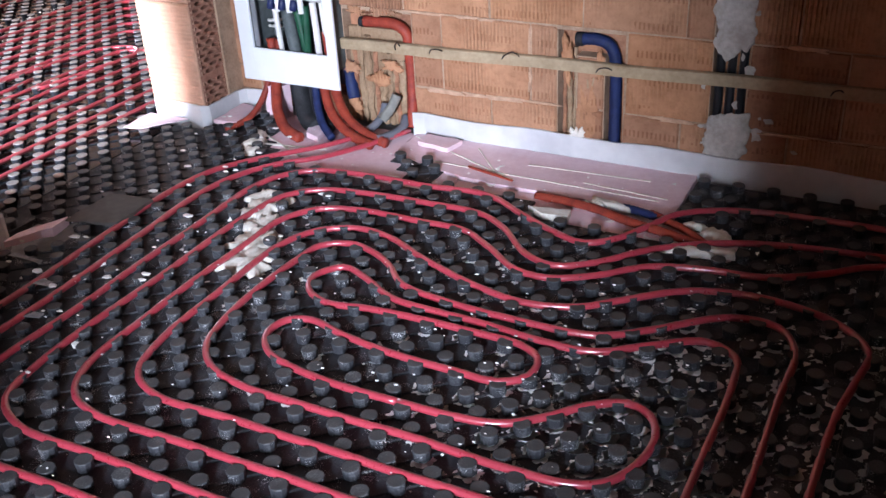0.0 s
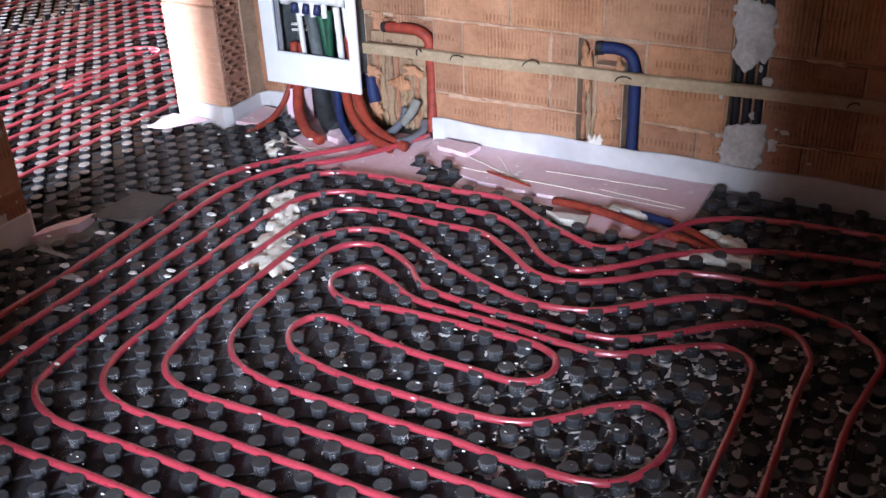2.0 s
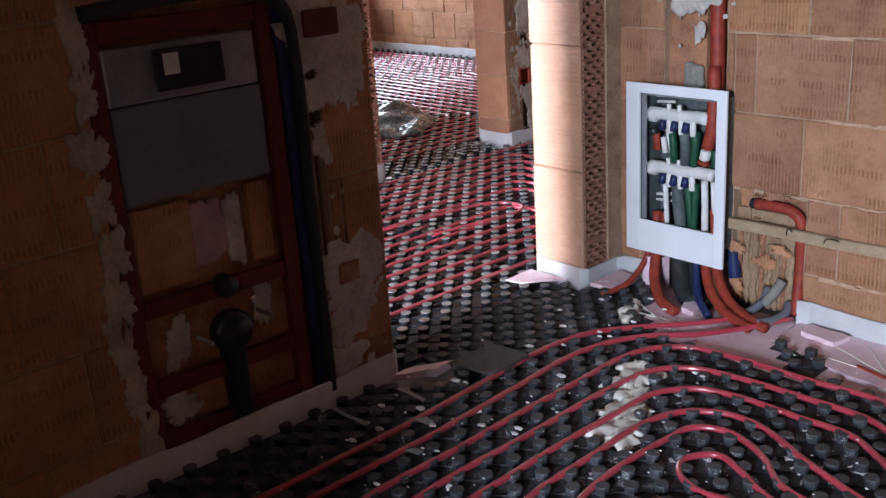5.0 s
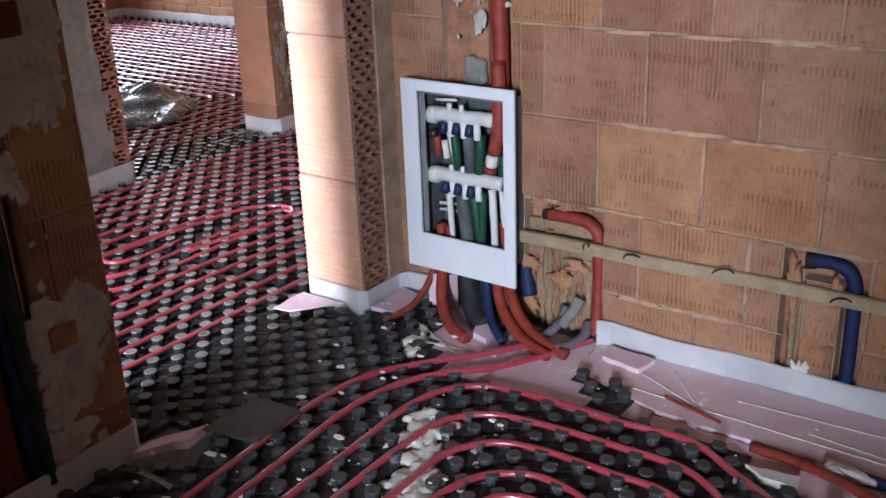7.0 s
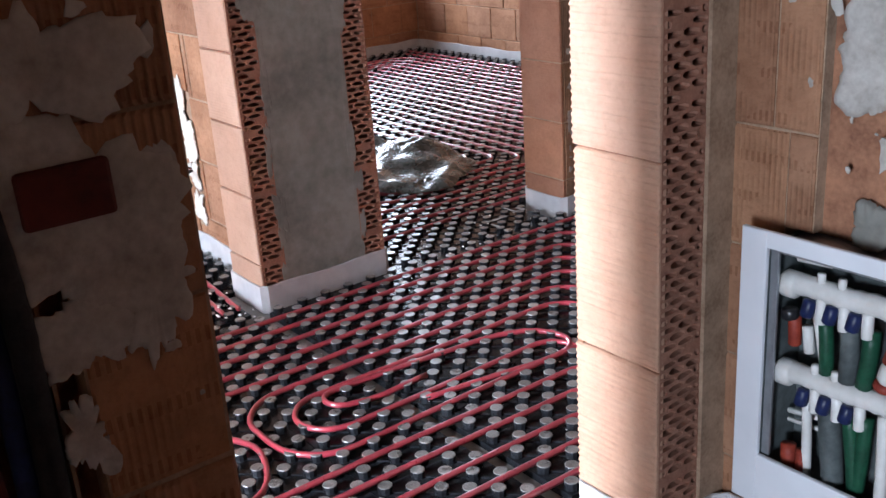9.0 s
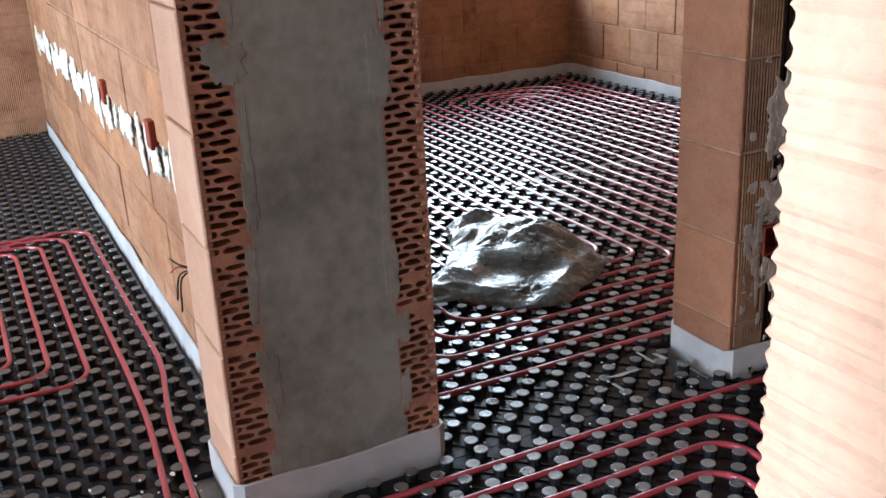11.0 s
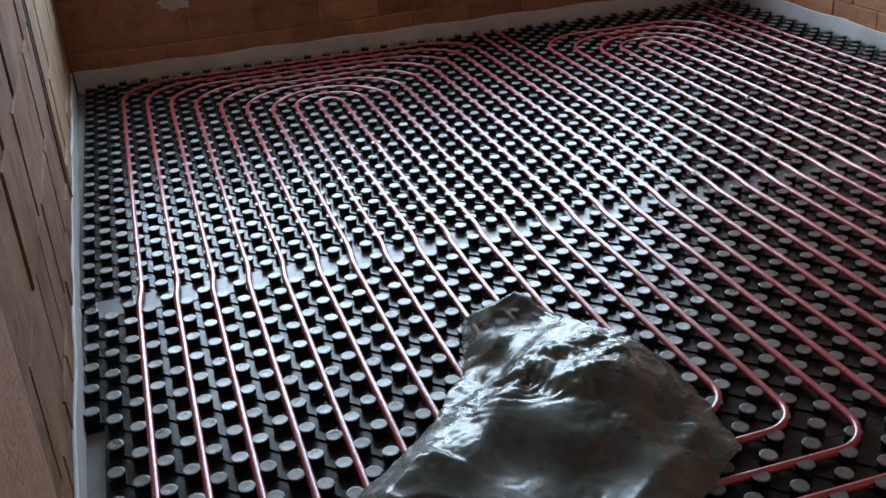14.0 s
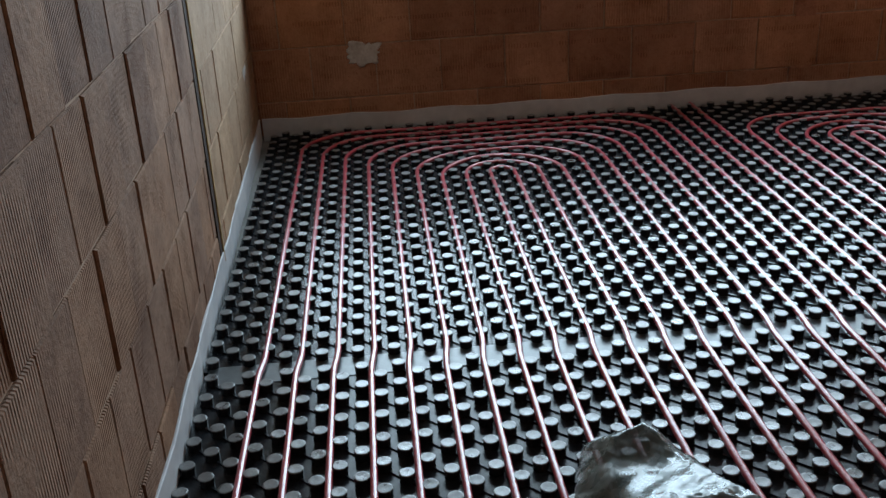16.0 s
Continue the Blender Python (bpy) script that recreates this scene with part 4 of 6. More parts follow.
for x, y in ((-4.045, 4.06), (-3.965, 4.12), (-3.865, 4.23)):
    lay_pipe(spline([(-2.85, y - 0.45), (x + 0.40, y - 0.20), (x + 0.14, y - 0.04), (x + 0.04, y + 0.03), (x, y + 0.10), (x + 0.01, y + 0.22), (x + 0.05, y + 0.7), (x + 0.10, 6.0)], 0.03))
# left room
for k in range(6):
    y, xf, xn = 2.715 - 0.104 * k, -6.76 + 0.05 * k, -5.12 - 0.10 * k
    near = [(-4.35, 2.62 - 0.06 * k), (-4.86, 2.66 - 0.055 * k), (-5.2, y)] if k < 2 else [(xn + 0.12, 1.0), (xn + 0.12, y)]
    lay_pipe(dense(fillet(near + [(xf, y), (xf - 0.02, 0.6)], 0.10), 0.05))
# bathroom: wavy loops
lay_pipe(spline([(-1.765, 2.86), (-1.85, 2.68), (-1.93, 2.555), (-2.03, 2.46), (-2.10, 2.33), (-2.125, 2.17), (-2.105, 1.92), (-2.09, 1.6), (-2.08, 1.2), (-2.08, -0.4)], 0.03), 0.020)
lay_pipe(spline([(-1.88, 2.80), (-1.96, 2.66), (-2.11, 2.48), (-2.19, 2.35), (-2.22, 2.15), (-2.20, 1.88), (-2.18, 1.5), (-2.18, -0.4)], 0.03), 0.020)
lay_pipe(spline([(1.1, 2.70), (0.2, 2.70), (-0.36, 2.70), (-0.65, 2.67), (-0.78, 2.60), (-0.83, 2.51), (-0.89, 2.40), (-0.96, 2.345), (-1.05, 2.37), (-1.18, 2.44), (-1.32, 2.515), (-1.52, 2.50), (-1.74, 2.50), (-1.89, 2.475), (-1.97, 2.40), (-2.0, 2.30), (-2.0, 2.1), (-1.99, 1.6), (-1.98, 1.25), (-1.93, 1.12), (-1.82, 1.085), (-1.5, 1.085), (0.9, 1.085)], 0.025))
lay_pipe(spline([(1.1, 2.56), (0.2, 2.56), (-0.26, 2.55), (-0.60, 2.49), (-0.78, 2.39), (-0.90, 2.26), (-0.99, 2.205), (-1.08, 2.235), (-1.19, 2.345), (-1.29, 2.40), (-1.47, 2.40), (-1.65, 2.39), (-1.80, 2.36), (-1.88, 2.28), (-1.90, 2.14), (-1.90, 1.7), (-1.895, 1.36), (-1.86, 1.24), (-1.76, 1.185), (-1.57, 1.183), (-1.26, 1.183), (0.9, 1.183)], 0.025))
lay_pipe(spline([(1.1, 2.60), (0.2, 2.58), (-0.26, 2.50), (-0.38, 2.41), (-0.50, 2.345), (-0.64, 2.33), (-0.77, 2.295), (-0.88, 2.20), (-0.98, 2.145), (-1.07, 2.15), (-1.18, 2.23), (-1.29, 2.295), (-1.42, 2.295), (-1.61, 2.29), (-1.72, 2.255), (-1.79, 2.16), (-1.80, 2.0), (-1.80, 1.6), (-1.79, 1.42), (-1.74, 1.32), (-1.66, 1.283), (-1.31, 1.283), (0.9, 1.283)], 0.025))
lay_pipe(spline([(-0.28, -0.4), (-0.28, 1.62), (-0.27, 1.87), (-0.25, 2.0), (-0.24, 2.12), (-0.32, 2.21), (-0.49, 2.25), (-0.65, 2.215), (-0.78, 2.12), (-0.87, 2.05), (-0.99, 2.02), (-1.12, 2.04), (-1.31, 2.11), (-1.45, 2.18), (-1.56, 2.195), (-1.66, 2.14), (-1.705, 2.04), (-1.71, 1.8), (-1.70, 1.56), (-1.66, 1.43), (-1.57, 1.382), (-1.31, 1.382), (0.0, 1.38), (0.9, 1.38)], 0.025))
lay_pipe(spline([(-0.38, -0.4), (-0.38, 1.59), (-0.38, 1.9), (-0.38, 2.06), (-0.43, 2.14), (-0.53, 2.14), (-0.69, 2.02), (-0.79, 1.955), (-1.0, 1.94), (-1.15, 1.95), (-1.30, 1.98), (-1.38, 2.05), (-1.45, 2.09), (-1.53, 2.11), (-1.605, 2.07), (-1.62, 1.98), (-1.62, 1.7), (-1.59, 1.58), (-1.52, 1.51), (-1.41, 1.482), (-1.03, 1.48), (-0.79, 1.475), (-0.68, 1.48), (-0.62, 1.51), (-0.58, 1.58), (-0.57, 1.67), (-0.60, 1.73), (-0.65, 1.748), (-0.72, 1.71), (-0.79, 1.64), (-0.86, 1.59), (-0.96, 1.57), (-1.08, 1.565)], 0.02))
lay_pipe(spline([(-1.08, 1.565), (-1.22, 1.565), (-1.35, 1.58), (-1.44, 1.61), (-1.487, 1.67), (-1.475, 1.73), (-1.42, 1.755), (-1.33, 1.735), (-1.17, 1.71), (-1.02, 1.71), (-0.92, 1.71), (-0.87, 1.75), (-0.875, 1.82), (-0.93, 1.855), (-1.03, 1.86), (-1.32, 1.85), (-1.43, 1.835), (-1.505, 1.87), (-1.53, 1.93), (-1.48, 1.995), (-1.40, 1.97), (-1.28, 1.91), (-1.05, 1.90), (-0.91, 1.885), (-0.77, 1.895), (-0.67, 1.96), (-0.56, 2.025), (-0.49, 1.99), (-0.475, 1.9), (-0.475, 1.6), (-0.48, -0.4)], 0.02))


# ---- bathroom: manifold cabinet ----
def root(name, x, y, z, label, category, group=""):
    return tagged(new(name), label, category, group)


def rod(name, a, b, r, mat, parent, segs=12, label=""):
    bm = bmesh.new()
    a, b = Vector(a), Vector(b)
    d = (b - a).normalized()
    e = min(r * 0.25, (b - a).length * 0.2)
    rings = [(a, r * 0.78), (a + d * e, r), (b - d * e, r), (b, r * 0.78)]
    side = d.cross(Vector((0, 0, 1)) if abs(d.z) < 0.9 else Vector((1, 0, 0))).normalized()
    top = side.cross(d)
    vs = [[bm.verts.new(c + (side * math.cos(k * 2 * math.pi / segs) + top * math.sin(k * 2 * math.pi / segs)) * q) for k in range(segs)] for c, q in rings]
    for p, q in zip(vs, vs[1:]):
        for k in range(segs):
            bm.faces.new((p[k], p[(k + 1) % segs], q[(k + 1) % segs], q[k]))
    bm.faces.new(vs[0][::-1])
    bm.faces.new(vs[-1])
    bmesh.ops.recalc_face_normals(bm, faces=bm.faces)
    return part(name, bm, mat, parent, label, True)


def manifold_cabinet():
    c = root("manifold_cabinet", 0, 0, 0, "white steel manifold cabinet without a door, set in the block wall", "cabinet")
    x0, x1, z0, z1, y = -2.392, -1.998, 0.145, 0.742, 2.812
    ox0, ox1, oz0, oz1 = -2.335, -2.035, 0.262, 0.708
    box_part("frame_side", x0, ox0, y, y + 0.012, z0, z1, WHITE_STEEL, c, 0.003)
    box_part("frame_side", ox1, x1, y, y + 0.012, z0, z1, WHITE_STEEL, c, 0.003)
    box_part("frame_top", ox0 - 0.002, ox1 + 0.002, y + 0.0006, y + 0.0125, oz1, z1, WHITE_STEEL, c, 0.003)
    box_part("frame_bottom", ox0 - 0.002, ox1 + 0.002, y + 0.0006, y + 0.0125, z0, oz0, WHITE_STEEL, c, 0.003)
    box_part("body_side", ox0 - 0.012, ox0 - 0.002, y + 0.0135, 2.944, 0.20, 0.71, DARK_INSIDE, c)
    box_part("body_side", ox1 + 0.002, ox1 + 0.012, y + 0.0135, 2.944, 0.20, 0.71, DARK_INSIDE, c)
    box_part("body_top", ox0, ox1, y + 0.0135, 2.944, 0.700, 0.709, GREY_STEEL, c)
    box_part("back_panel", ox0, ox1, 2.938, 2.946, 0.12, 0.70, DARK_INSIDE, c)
    box_part("inner_lip", ox0, ox0 + 0.018, y + 0.014, y + 0.022, oz0, oz1, GREY_STEEL, c, 0.002)
    for zb, xr in ((0.635, -2.095), (0.448, -2.07)):
        bm = bmesh.new()
        tube(bm, spline([(-2.325, 2.862, zb - 0.004), (-2.27, 2.862, zb), (-2.20, 2.862, zb - 0.003), (-2.13, 2.862, zb + 0.001), (xr, 2.862, zb - 0.002)], 0.012), 0.021, 14, 0.05)
        bmesh.ops.recalc_face_normals(bm, faces=bm.faces)
        bar = part("manifold_bar", bm, WHITE_PLASTIC, c, "white foam-wrapped manifold bar", True)
        rod("end_cap", (-2.328, 2.862, zb - 0.006), (-2.292, 2.862, zb - 0.006), 0.027, WHITE_PLASTIC, bar, 14)
        for k in range(2):
            rod("vent_screw", (-2.245 + 0.042 * k, 2.855, zb + 0.016), (-2.245 + 0.042 * k, 2.855, zb + 0.036), 0.008, WHITE_PLASTIC, bar, 10)
        for k in range(3):
            xv = -2.258 + 0.046 * k
            rod("valve", (xv, 2.845, zb - 0.018), (xv - 0.004, 2.838, zb - 0.052), 0.013, BLUE_VALVE, bar, 10, "dark blue valve handle")
            rod("outlet", (xv + 0.018, 2.852, zb - 0.014), (xv + 0.022, 2.848, zb - 0.062), 0.011, WHITE_PLASTIC, bar, 10)
    # sleeves that hang from the bars
    for xa, xb, za, zb, m, r in ((-2.236, -2.226, 0.585, 0.47, GREEN_PLASTIC, 0.014), (-2.186, -2.182, 0.585, 0.47, DARK_INSIDE, 0.018), (-2.142, -2.150, 0.585, 0.47, GREEN_PLASTIC, 0.016),
                                 (-2.258, -2.235, 0.59, 0.49, WHITE_PLASTIC, 0.007), (-2.262, -2.252, 0.40, 0.18, WHITE_PLASTIC, 0.010), (-2.215, -2.19, 0.40, 0.18, DARK_INSIDE, 0.022),
                                 (-2.172, -2.142, 0.40, 0.18, GREEN_PLASTIC, 0.015), (-2.138, -2.150, 0.41, 0.20, GREEN_PLASTIC, 0.014), (-2.105, -2.098, 0.425, 0.18, WHITE_PLASTIC, 0.012), (-2.072, -2.062, 0.425, 0.25, WHITE_PLASTIC, 0.009),
                                 (-2.296, -2.292, 0.285, 0.16, RED_FOAM, 0.016), (-2.262, -2.27, 0.285, 0.16, RED_FOAM, 0.014), (-2.068, -2.058, 0.33, 0.18, RED_FOAM, 0.013)):
        tube_part("sleeve", spline([(xa, 2.862, za), ((xa + xb) / 2 + 0.004, 2.858, (za + zb) / 2), (xb, 2.862, zb)], 0.02), r, m, c, 10)
    tube_part("supply_sleeve", spline([(-2.098, 2.895, 0.80), (-2.085, 2.875, 0.70), (-2.083, 2.866, 0.60), (-2.098, 2.864, 0.535)], 0.02), 0.021, RED_FOAM, c, 12)
    rod("coupling", (-2.10, 2.862, 0.53), (-2.108, 2.862, 0.495), 0.019, WHITE_PLASTIC, c, 12)
    rod("coupling", (-2.108, 2.862, 0.494), (-2.112, 2.862, 0.478), 0.021, RED_FOAM, c, 12)
    rod("coupling", (-2.066, 2.862, 0.535), (-2.066, 2.862, 0.475), 0.014, GREEN_PLASTIC, c, 12)
    v = rod("fill_valve", (-2.30, 2.862, 0.57), (-2.296, 2.862, 0.505), 0.013, RED_FOAM, c, 10)
    rod("valve_head", (-2.305, 2.85, 0.585), (-2.30, 2.85, 0.563), 0.017, BLACK_PLASTIC, v, 10)
    rod("valve_tail", (-2.27, 2.86, 0.555), (-2.262, 2.86, 0.50), 0.011, WHITE_PLASTIC, v, 10)
    for k in range(3):
        rod("clamp_rail", (-2.325, 2.90, 0.685 - 0.02 * k - (0.33 if k == 2 else 0)), (-2.25, 2.90, 0.69 - 0.02 * k - (0.33 if k == 2 else 0)), 0.005, WHITE_PLASTIC, c, 6)
    rod("clamp_rail", (-2.325, 2.90, 0.335), (-2.25, 2.90, 0.345), 0.006, WHITE_PLASTIC, c, 6)
    return c


manifold_cabinet()


def sleeve(points, r, mat, label, category="pipe sleeve", ripple=0.06, step=0.007, group="pipe sleeves"):
    return tagged(tube_part("pipe_sleeve", spline(points, step), r, mat, None, 10, ripple), label, category, group)


sleeve([(-2.285, 2.865, 0.22), (-2.275, 2.83, 0.13), (-2.24, 2.775, 0.065), (-2.17, 2.715, 0.025), (-2.09, 2.685, 0.012)], 0.019, RED_FOAM, "orange-red corrugated sleeve curving out below the cabinet")
sleeve([(-2.305, 2.865, 0.20), (-2.325, 2.82, 0.09), (-2.345, 2.75, 0.03), (-2.385, 2.66, 0.008)], 0.011, RED_FOAM, "thin dark red sleeve running to the panel edge")
sleeve([(-2.215, 2.885, 0.22), (-2.195, 2.86, 0.11), (-2.15, 2.82, 0.03), (-2.09, 2.79, 0.008)], 0.034, BLACK_RUBBER, "thick black foam sleeve below the cabinet", ripple=0.02)
sleeve([(-2.15, 2.885, 0.22), (-2.13, 2.86, 0.11), (-2.09, 2.82, 0.03), (-2.04, 2.79, 0.010)], 0.024, BLACK_RUBBER, "black foam sleeve below the cabinet", ripple=0.02)
sleeve([(-2.125, 2.86, 0.20), (-2.105, 2.825, 0.11), (-2.06, 2.775, 0.045), (-1.99, 2.725, 0.012)], 0.014, BLUE_FOAM, "dark blue corrugated sleeve curving to the floor")
sleeve([(-2.095, 2.865, 0.20), (-2.075, 2.835, 0.13), (-2.02, 2.79, 0.065), (-1.93, 2.745, 0.028), (-1.83, 2.715, 0.013)], 0.017, RED_FOAM, "red corrugated sleeve curving to the floor")
sleeve([(-2.060, 2.875, 0.19), (-2.035, 2.845, 0.12), (-1.97, 2.80, 0.06), (-1.88, 2.765, 0.028), (-1.79, 2.745, 0.014)], 0.017, RED_FOAM, "red corrugated sleeve beside its twin")
sleeve([(-2.03, 2.925, 0.21), (-2.018, 2.915, 0.15), (-2.0, 2.90, 0.09)], 0.022, BLUE_FOAM, "navy blue sleeve in the wall chase", ripple=0.02)
sleeve([(-1.945, 2.922, 0.358), (-1.88, 2.922, 0.361), (-1.82, 2.922, 0.355), (-1.788, 2.922, 0.33), (-1.782, 2.922, 0.27), (-1.778, 2.918, 0.15), (-1.770, 2.89, 0.02)], 0.0185, RED_FOAM, "red sleeve with an elbow rising in the wall chase", ripple=0.02)
sleeve([(-1.962, 2.921, 0.357), (-1.940, 2.922, 0.358)], 0.017, BLACK_RUBBER, "open black end of a red sleeve", ripple=0.0)
sleeve([(-1.185, 2.922, 0.372), (-1.14, 2.922, 0.375), (-1.10, 2.922, 0.362), (-1.082, 2.922, 0.33), (-1.076, 2.922, 0.20), (-1.072, 2.91, 0.0)], 0.018, BLUE_FOAM, "dark blue sleeve with an elbow in the wall chase", ripple=0.02)
sleeve([(-1.202, 2.921, 0.370), (-1.18, 2.922, 0.372)], 0.021, BLACK_RUBBER, "open black end of a blue sleeve", ripple=0.0)
sleeve([(-2.10, 2.915, 0.70), (-2.105, 2.92, 0.85), (-2.11, 2.925, 1.0), (-2.11, 2.925, 1.6)], 0.025, RED_FOAM, "red riser sleeve above the cabinet", ripple=0.015)
for k in range(3):
    sleeve([(-0.772 + 0.032 * k, 2.935, -0.02), (-0.774 + 0.032 * k, 2.932, 0.6), (-0.768 + 0.032 * k, 2.935, 1.62)], 0.0125, BLACK_PLASTIC, "black conduit in a vertical wall chase", "conduit", 0.05, 0.006, "conduits")
sleeve([(-1.80, 2.90, 0.05), (-1.79, 2.86, 0.03), (-1.80, 2.80, 0.022), (-1.825, 2.745, 0.022)], 0.015, GREY_TANK, "dark grey sleeve end round a red pipe")
sleeve([(-1.87, 2.89, 0.09), (-1.87, 2.86, 0.055), (-1.89, 2.80, 0.026), (-1.915, 2.755, 0.022)], 0.014, GREY_TANK, "dark grey sleeve end round a red pipe")
sleeve([(-1.82, 2.885, 0.13), (-1.835, 2.87, 0.09), (-1.86, 2.845, 0.05)], 0.017, CONCRETE, "crumpled grey sleeve piece in the wall corner")
# sleeves in the floor gap
sleeve([(-1.20, 2.595, -0.002), (-1.10, 2.58, 0.006), (-0.99, 2.553, 0.010), (-0.90, 2.515, 0.012), (-0.80, 2.495, 0.010), (-0.66, 2.47, -0.002)], 0.0125, RED_FOAM, "orange-red corrugated sleeve in the floor gap")
sleeve([(-0.99, 2.615, -0.004), (-0.93, 2.603, 0.004), (-0.86, 2.588, 0.004), (-0.79, 2.57, -0.004)], 0.012, BLUE_FOAM, "blue corrugated sleeve in the floor gap")
sleeve([(-0.86, 2.60, 0.004), (-0.74, 2.53, 0.006), (-0.63, 2.44, 0.0)], 0.011, RED_FOAM, "red sleeve crossing the floor gap")
sleeve([(-1.47, 2.70, 0.002), (-1.38, 2.675, 0.004), (-1.30, 2.655, 0.0)], 0.005, RED_FOAM, "thin red cable on the pink board")

# batten across the wall, with wire ties
bm = bmesh.new()
n_seg = 24
rows_ = []
for k in range(n_seg + 1):
    x = -2.045 + 2.95 * k / n_seg
    zc = 0.286 + 0.042 * k / n_seg + 0.002 * math.sin(k * 1.3)
    rows_.append([bm.verts.new((x, yy, zc + zz)) for yy, zz in ((2.897, -0.018), (2.882, -0.0175), (2.880, 0.015), (2.884, 0.018), (2.897, 0.018))])
for a, b in zip(rows_, rows_[1:]):
    for k in range(5):
        bm.faces.new((a[k], a[(k + 1) % 5], b[(k + 1) % 5], b[k]))
bm.faces.new(rows_[0])
bm.faces.new(rows_[-1])
bmesh.ops.recalc_face_normals(bm, faces=bm.faces)
tagged(part("wooden_batten", bm, WOOD), "weathered wooden batten nailed across the block wall", "batten")
for k, (x, z, w) in enumerate(((-1.80, 0.30, 0.02), (-1.66, 0.30, 0.05), (-1.40, 0.31, 0.06), (-1.10, 0.30, 0.05), (-0.45, 0.31, 0.03))):
    rnd = random.Random(k)
    pts = [(x - w / 2, 2.88, z - 0.012), (x - w / 4, 2.868, z + 0.004), (x + w / 4, 2.866, z + 0.008 + rnd.uniform(0, 0.01)), (x + w / 2, 2.876, z + 0.002)]
    tagged(tube_part("wire_tie", spline(pts, 0.008), 0.0022, WIRE, None, 6), "bent rusty wire tie on the batten", "wire", "wire ties")

# torn clay in the open hole and the chases
box_part("torn_block", -2.02, -1.80, 2.932, 2.954, 0.0, 0.335, CLAY_TAN, w_cab, 0.004)
box_part("torn_block", -1.19, -1.11, 2.915, 2.954, 0.0, 0.322, CLAY_TAN, w_cab, 0.004)
def torn_ribs(x0, x1, y, z0, z1, count, r, seed):
    """Upright webs of a broken hollow block, each snapped at a height of its own."""
    rnd = random.Random(seed)
    for k in range(count):
        x = x0 + (x1 - x0) * (k + 0.5) / count
        top = z0 + (z1 - z0) * rnd.uniform(0.6, 1.0)
        path = [Vector((x + rnd.uniform(-0.003, 0.003), y + rnd.uniform(-0.006, 0.006), z0 + (top - z0) * q / 13)) for q in range(14)]
        bm = bmesh.new()
        tube(bm, path, r * rnd.uniform(0.7, 1.15), 7, 0.16)
        bmesh.ops.recalc_face_normals(bm, faces=bm.faces)
        part("torn_rib", bm, CLAY_TAN if k % 3 else CLAY_RAW, w_cab)


torn_ribs(-2.01, -1.80, 2.926, 0.0, 0.345, 8, 0.0095, 5)
torn_ribs(-1.25, -1.20, 2.932, 0.0, 0.39, 3, 0.008, 6)
torn_ribs(-1.185, -1.115, 2.912, 0.0, 0.32, 4, 0.006, 7)
for x, z, w, h in ((-2.0, 0.20, 0.06, 0.05), (-1.90, 0.17, 0.07, 0.05), (-1.84, 0.22, 0.07, 0.03), (-2.0, 0.06, 0.05, 0.09), (-1.96, 0.395, 0.07, 0.03), (-1.87, 0.40, 0.10, 0.025), (-1.225, 0.30, 0.03, 0.12), (-1.16, 0.12, 0.05, 0.2), (-1.12, 0.3, 0.025, 0.1)):
    dab(w_cab, (x, 2.905, z), (1, 0, 0), (0, -1, 0), w, h, 0.012, int(x * -977), CLAY, "torn_clay", 0.55)
for x, z, w, h, s in ((-2.17, 1.07, 0.20, 0.20, 3), (-2.12, 1.25, 0.22, 0.2, 13), (-0.738, 0.79, 0.10, 0.11, 4), (-0.738, 0.47, 0.105, 0.19, 5), (-0.735, 0.13, 0.13, 0.16, 6), (-0.74, 1.05, 0.1, 0.16, 7)):
    dab(w_cab, (x, 2.902, z), (1, 0, 0), (0, -1, 0), w, h, 0.010, s, PLASTER)
dab(w_cab, (-2.19, 2.915, 0.755), (1, 0, 0), (0, -1, 0), 0.075, 0.09, 0.02, 8, CONCRETE, "mortar_lump")
dab(w_cab, (-1.185, 2.90, 0.06), (1, 0, 0), (0, -1, 0), 0.06, 0.09, 0.014, 9, PLASTER_WHITE, "foam_lump", 0.5)
dab(w_cab, (-1.15, 2.905, 0.035), (1, 0, 0), (0, -1, 0), 0.06, 0.05, 0.012, 10, PINK, "foam_lump", 0.5)
for x0, x1 in ((-2.30, -2.155),):
    box_part("chase_back", x0, x1, 2.935, 2.95, 0.72, 1.3, CLAY_RAW, w_cab)


# ---- bathroom: pink boards and scraps ----
def slab(name, poly, z0, z1, mat, label, category, group="", seed=0, rag=0.004):
    """A flat piece with an uneven outline."""
    rnd = random.Random(seed)
    pts = dense([Vector((*p, 0)) for p in poly + poly[:1]], 0.03)[:-1]
    pts = [p + Vector((rnd.uniform(-rag, rag), rnd.uniform(-rag, rag), 0)) for p in pts]
    bm = bmesh.new()
    zt = lambda p: z1[0] + z1[1] * (p.x - poly[0][0]) + z1[2] * (p.y - poly[0][1]) if isinstance(z1, tuple) else z1
    a = [bm.verts.new((p.x, p.y, z0)) for p in pts]
    b = [bm.verts.new((p.x, p.y, zt(p))) for p in pts]
    n = len(pts)
    for k in range(n):
        bm.faces.new((a[k], a[(k + 1) % n], b[(k + 1) % n], b[k]))
    bm.faces.new(b)
    bm.faces.new(a[::-1])
    bmesh.ops.triangulate(bm, faces=[f for f in bm.faces if len(f.verts) > 4])
    bmesh.ops.recalc_face_normals(bm, faces=bm.faces)
    return tagged(part(name, bm, mat), label, category, group)


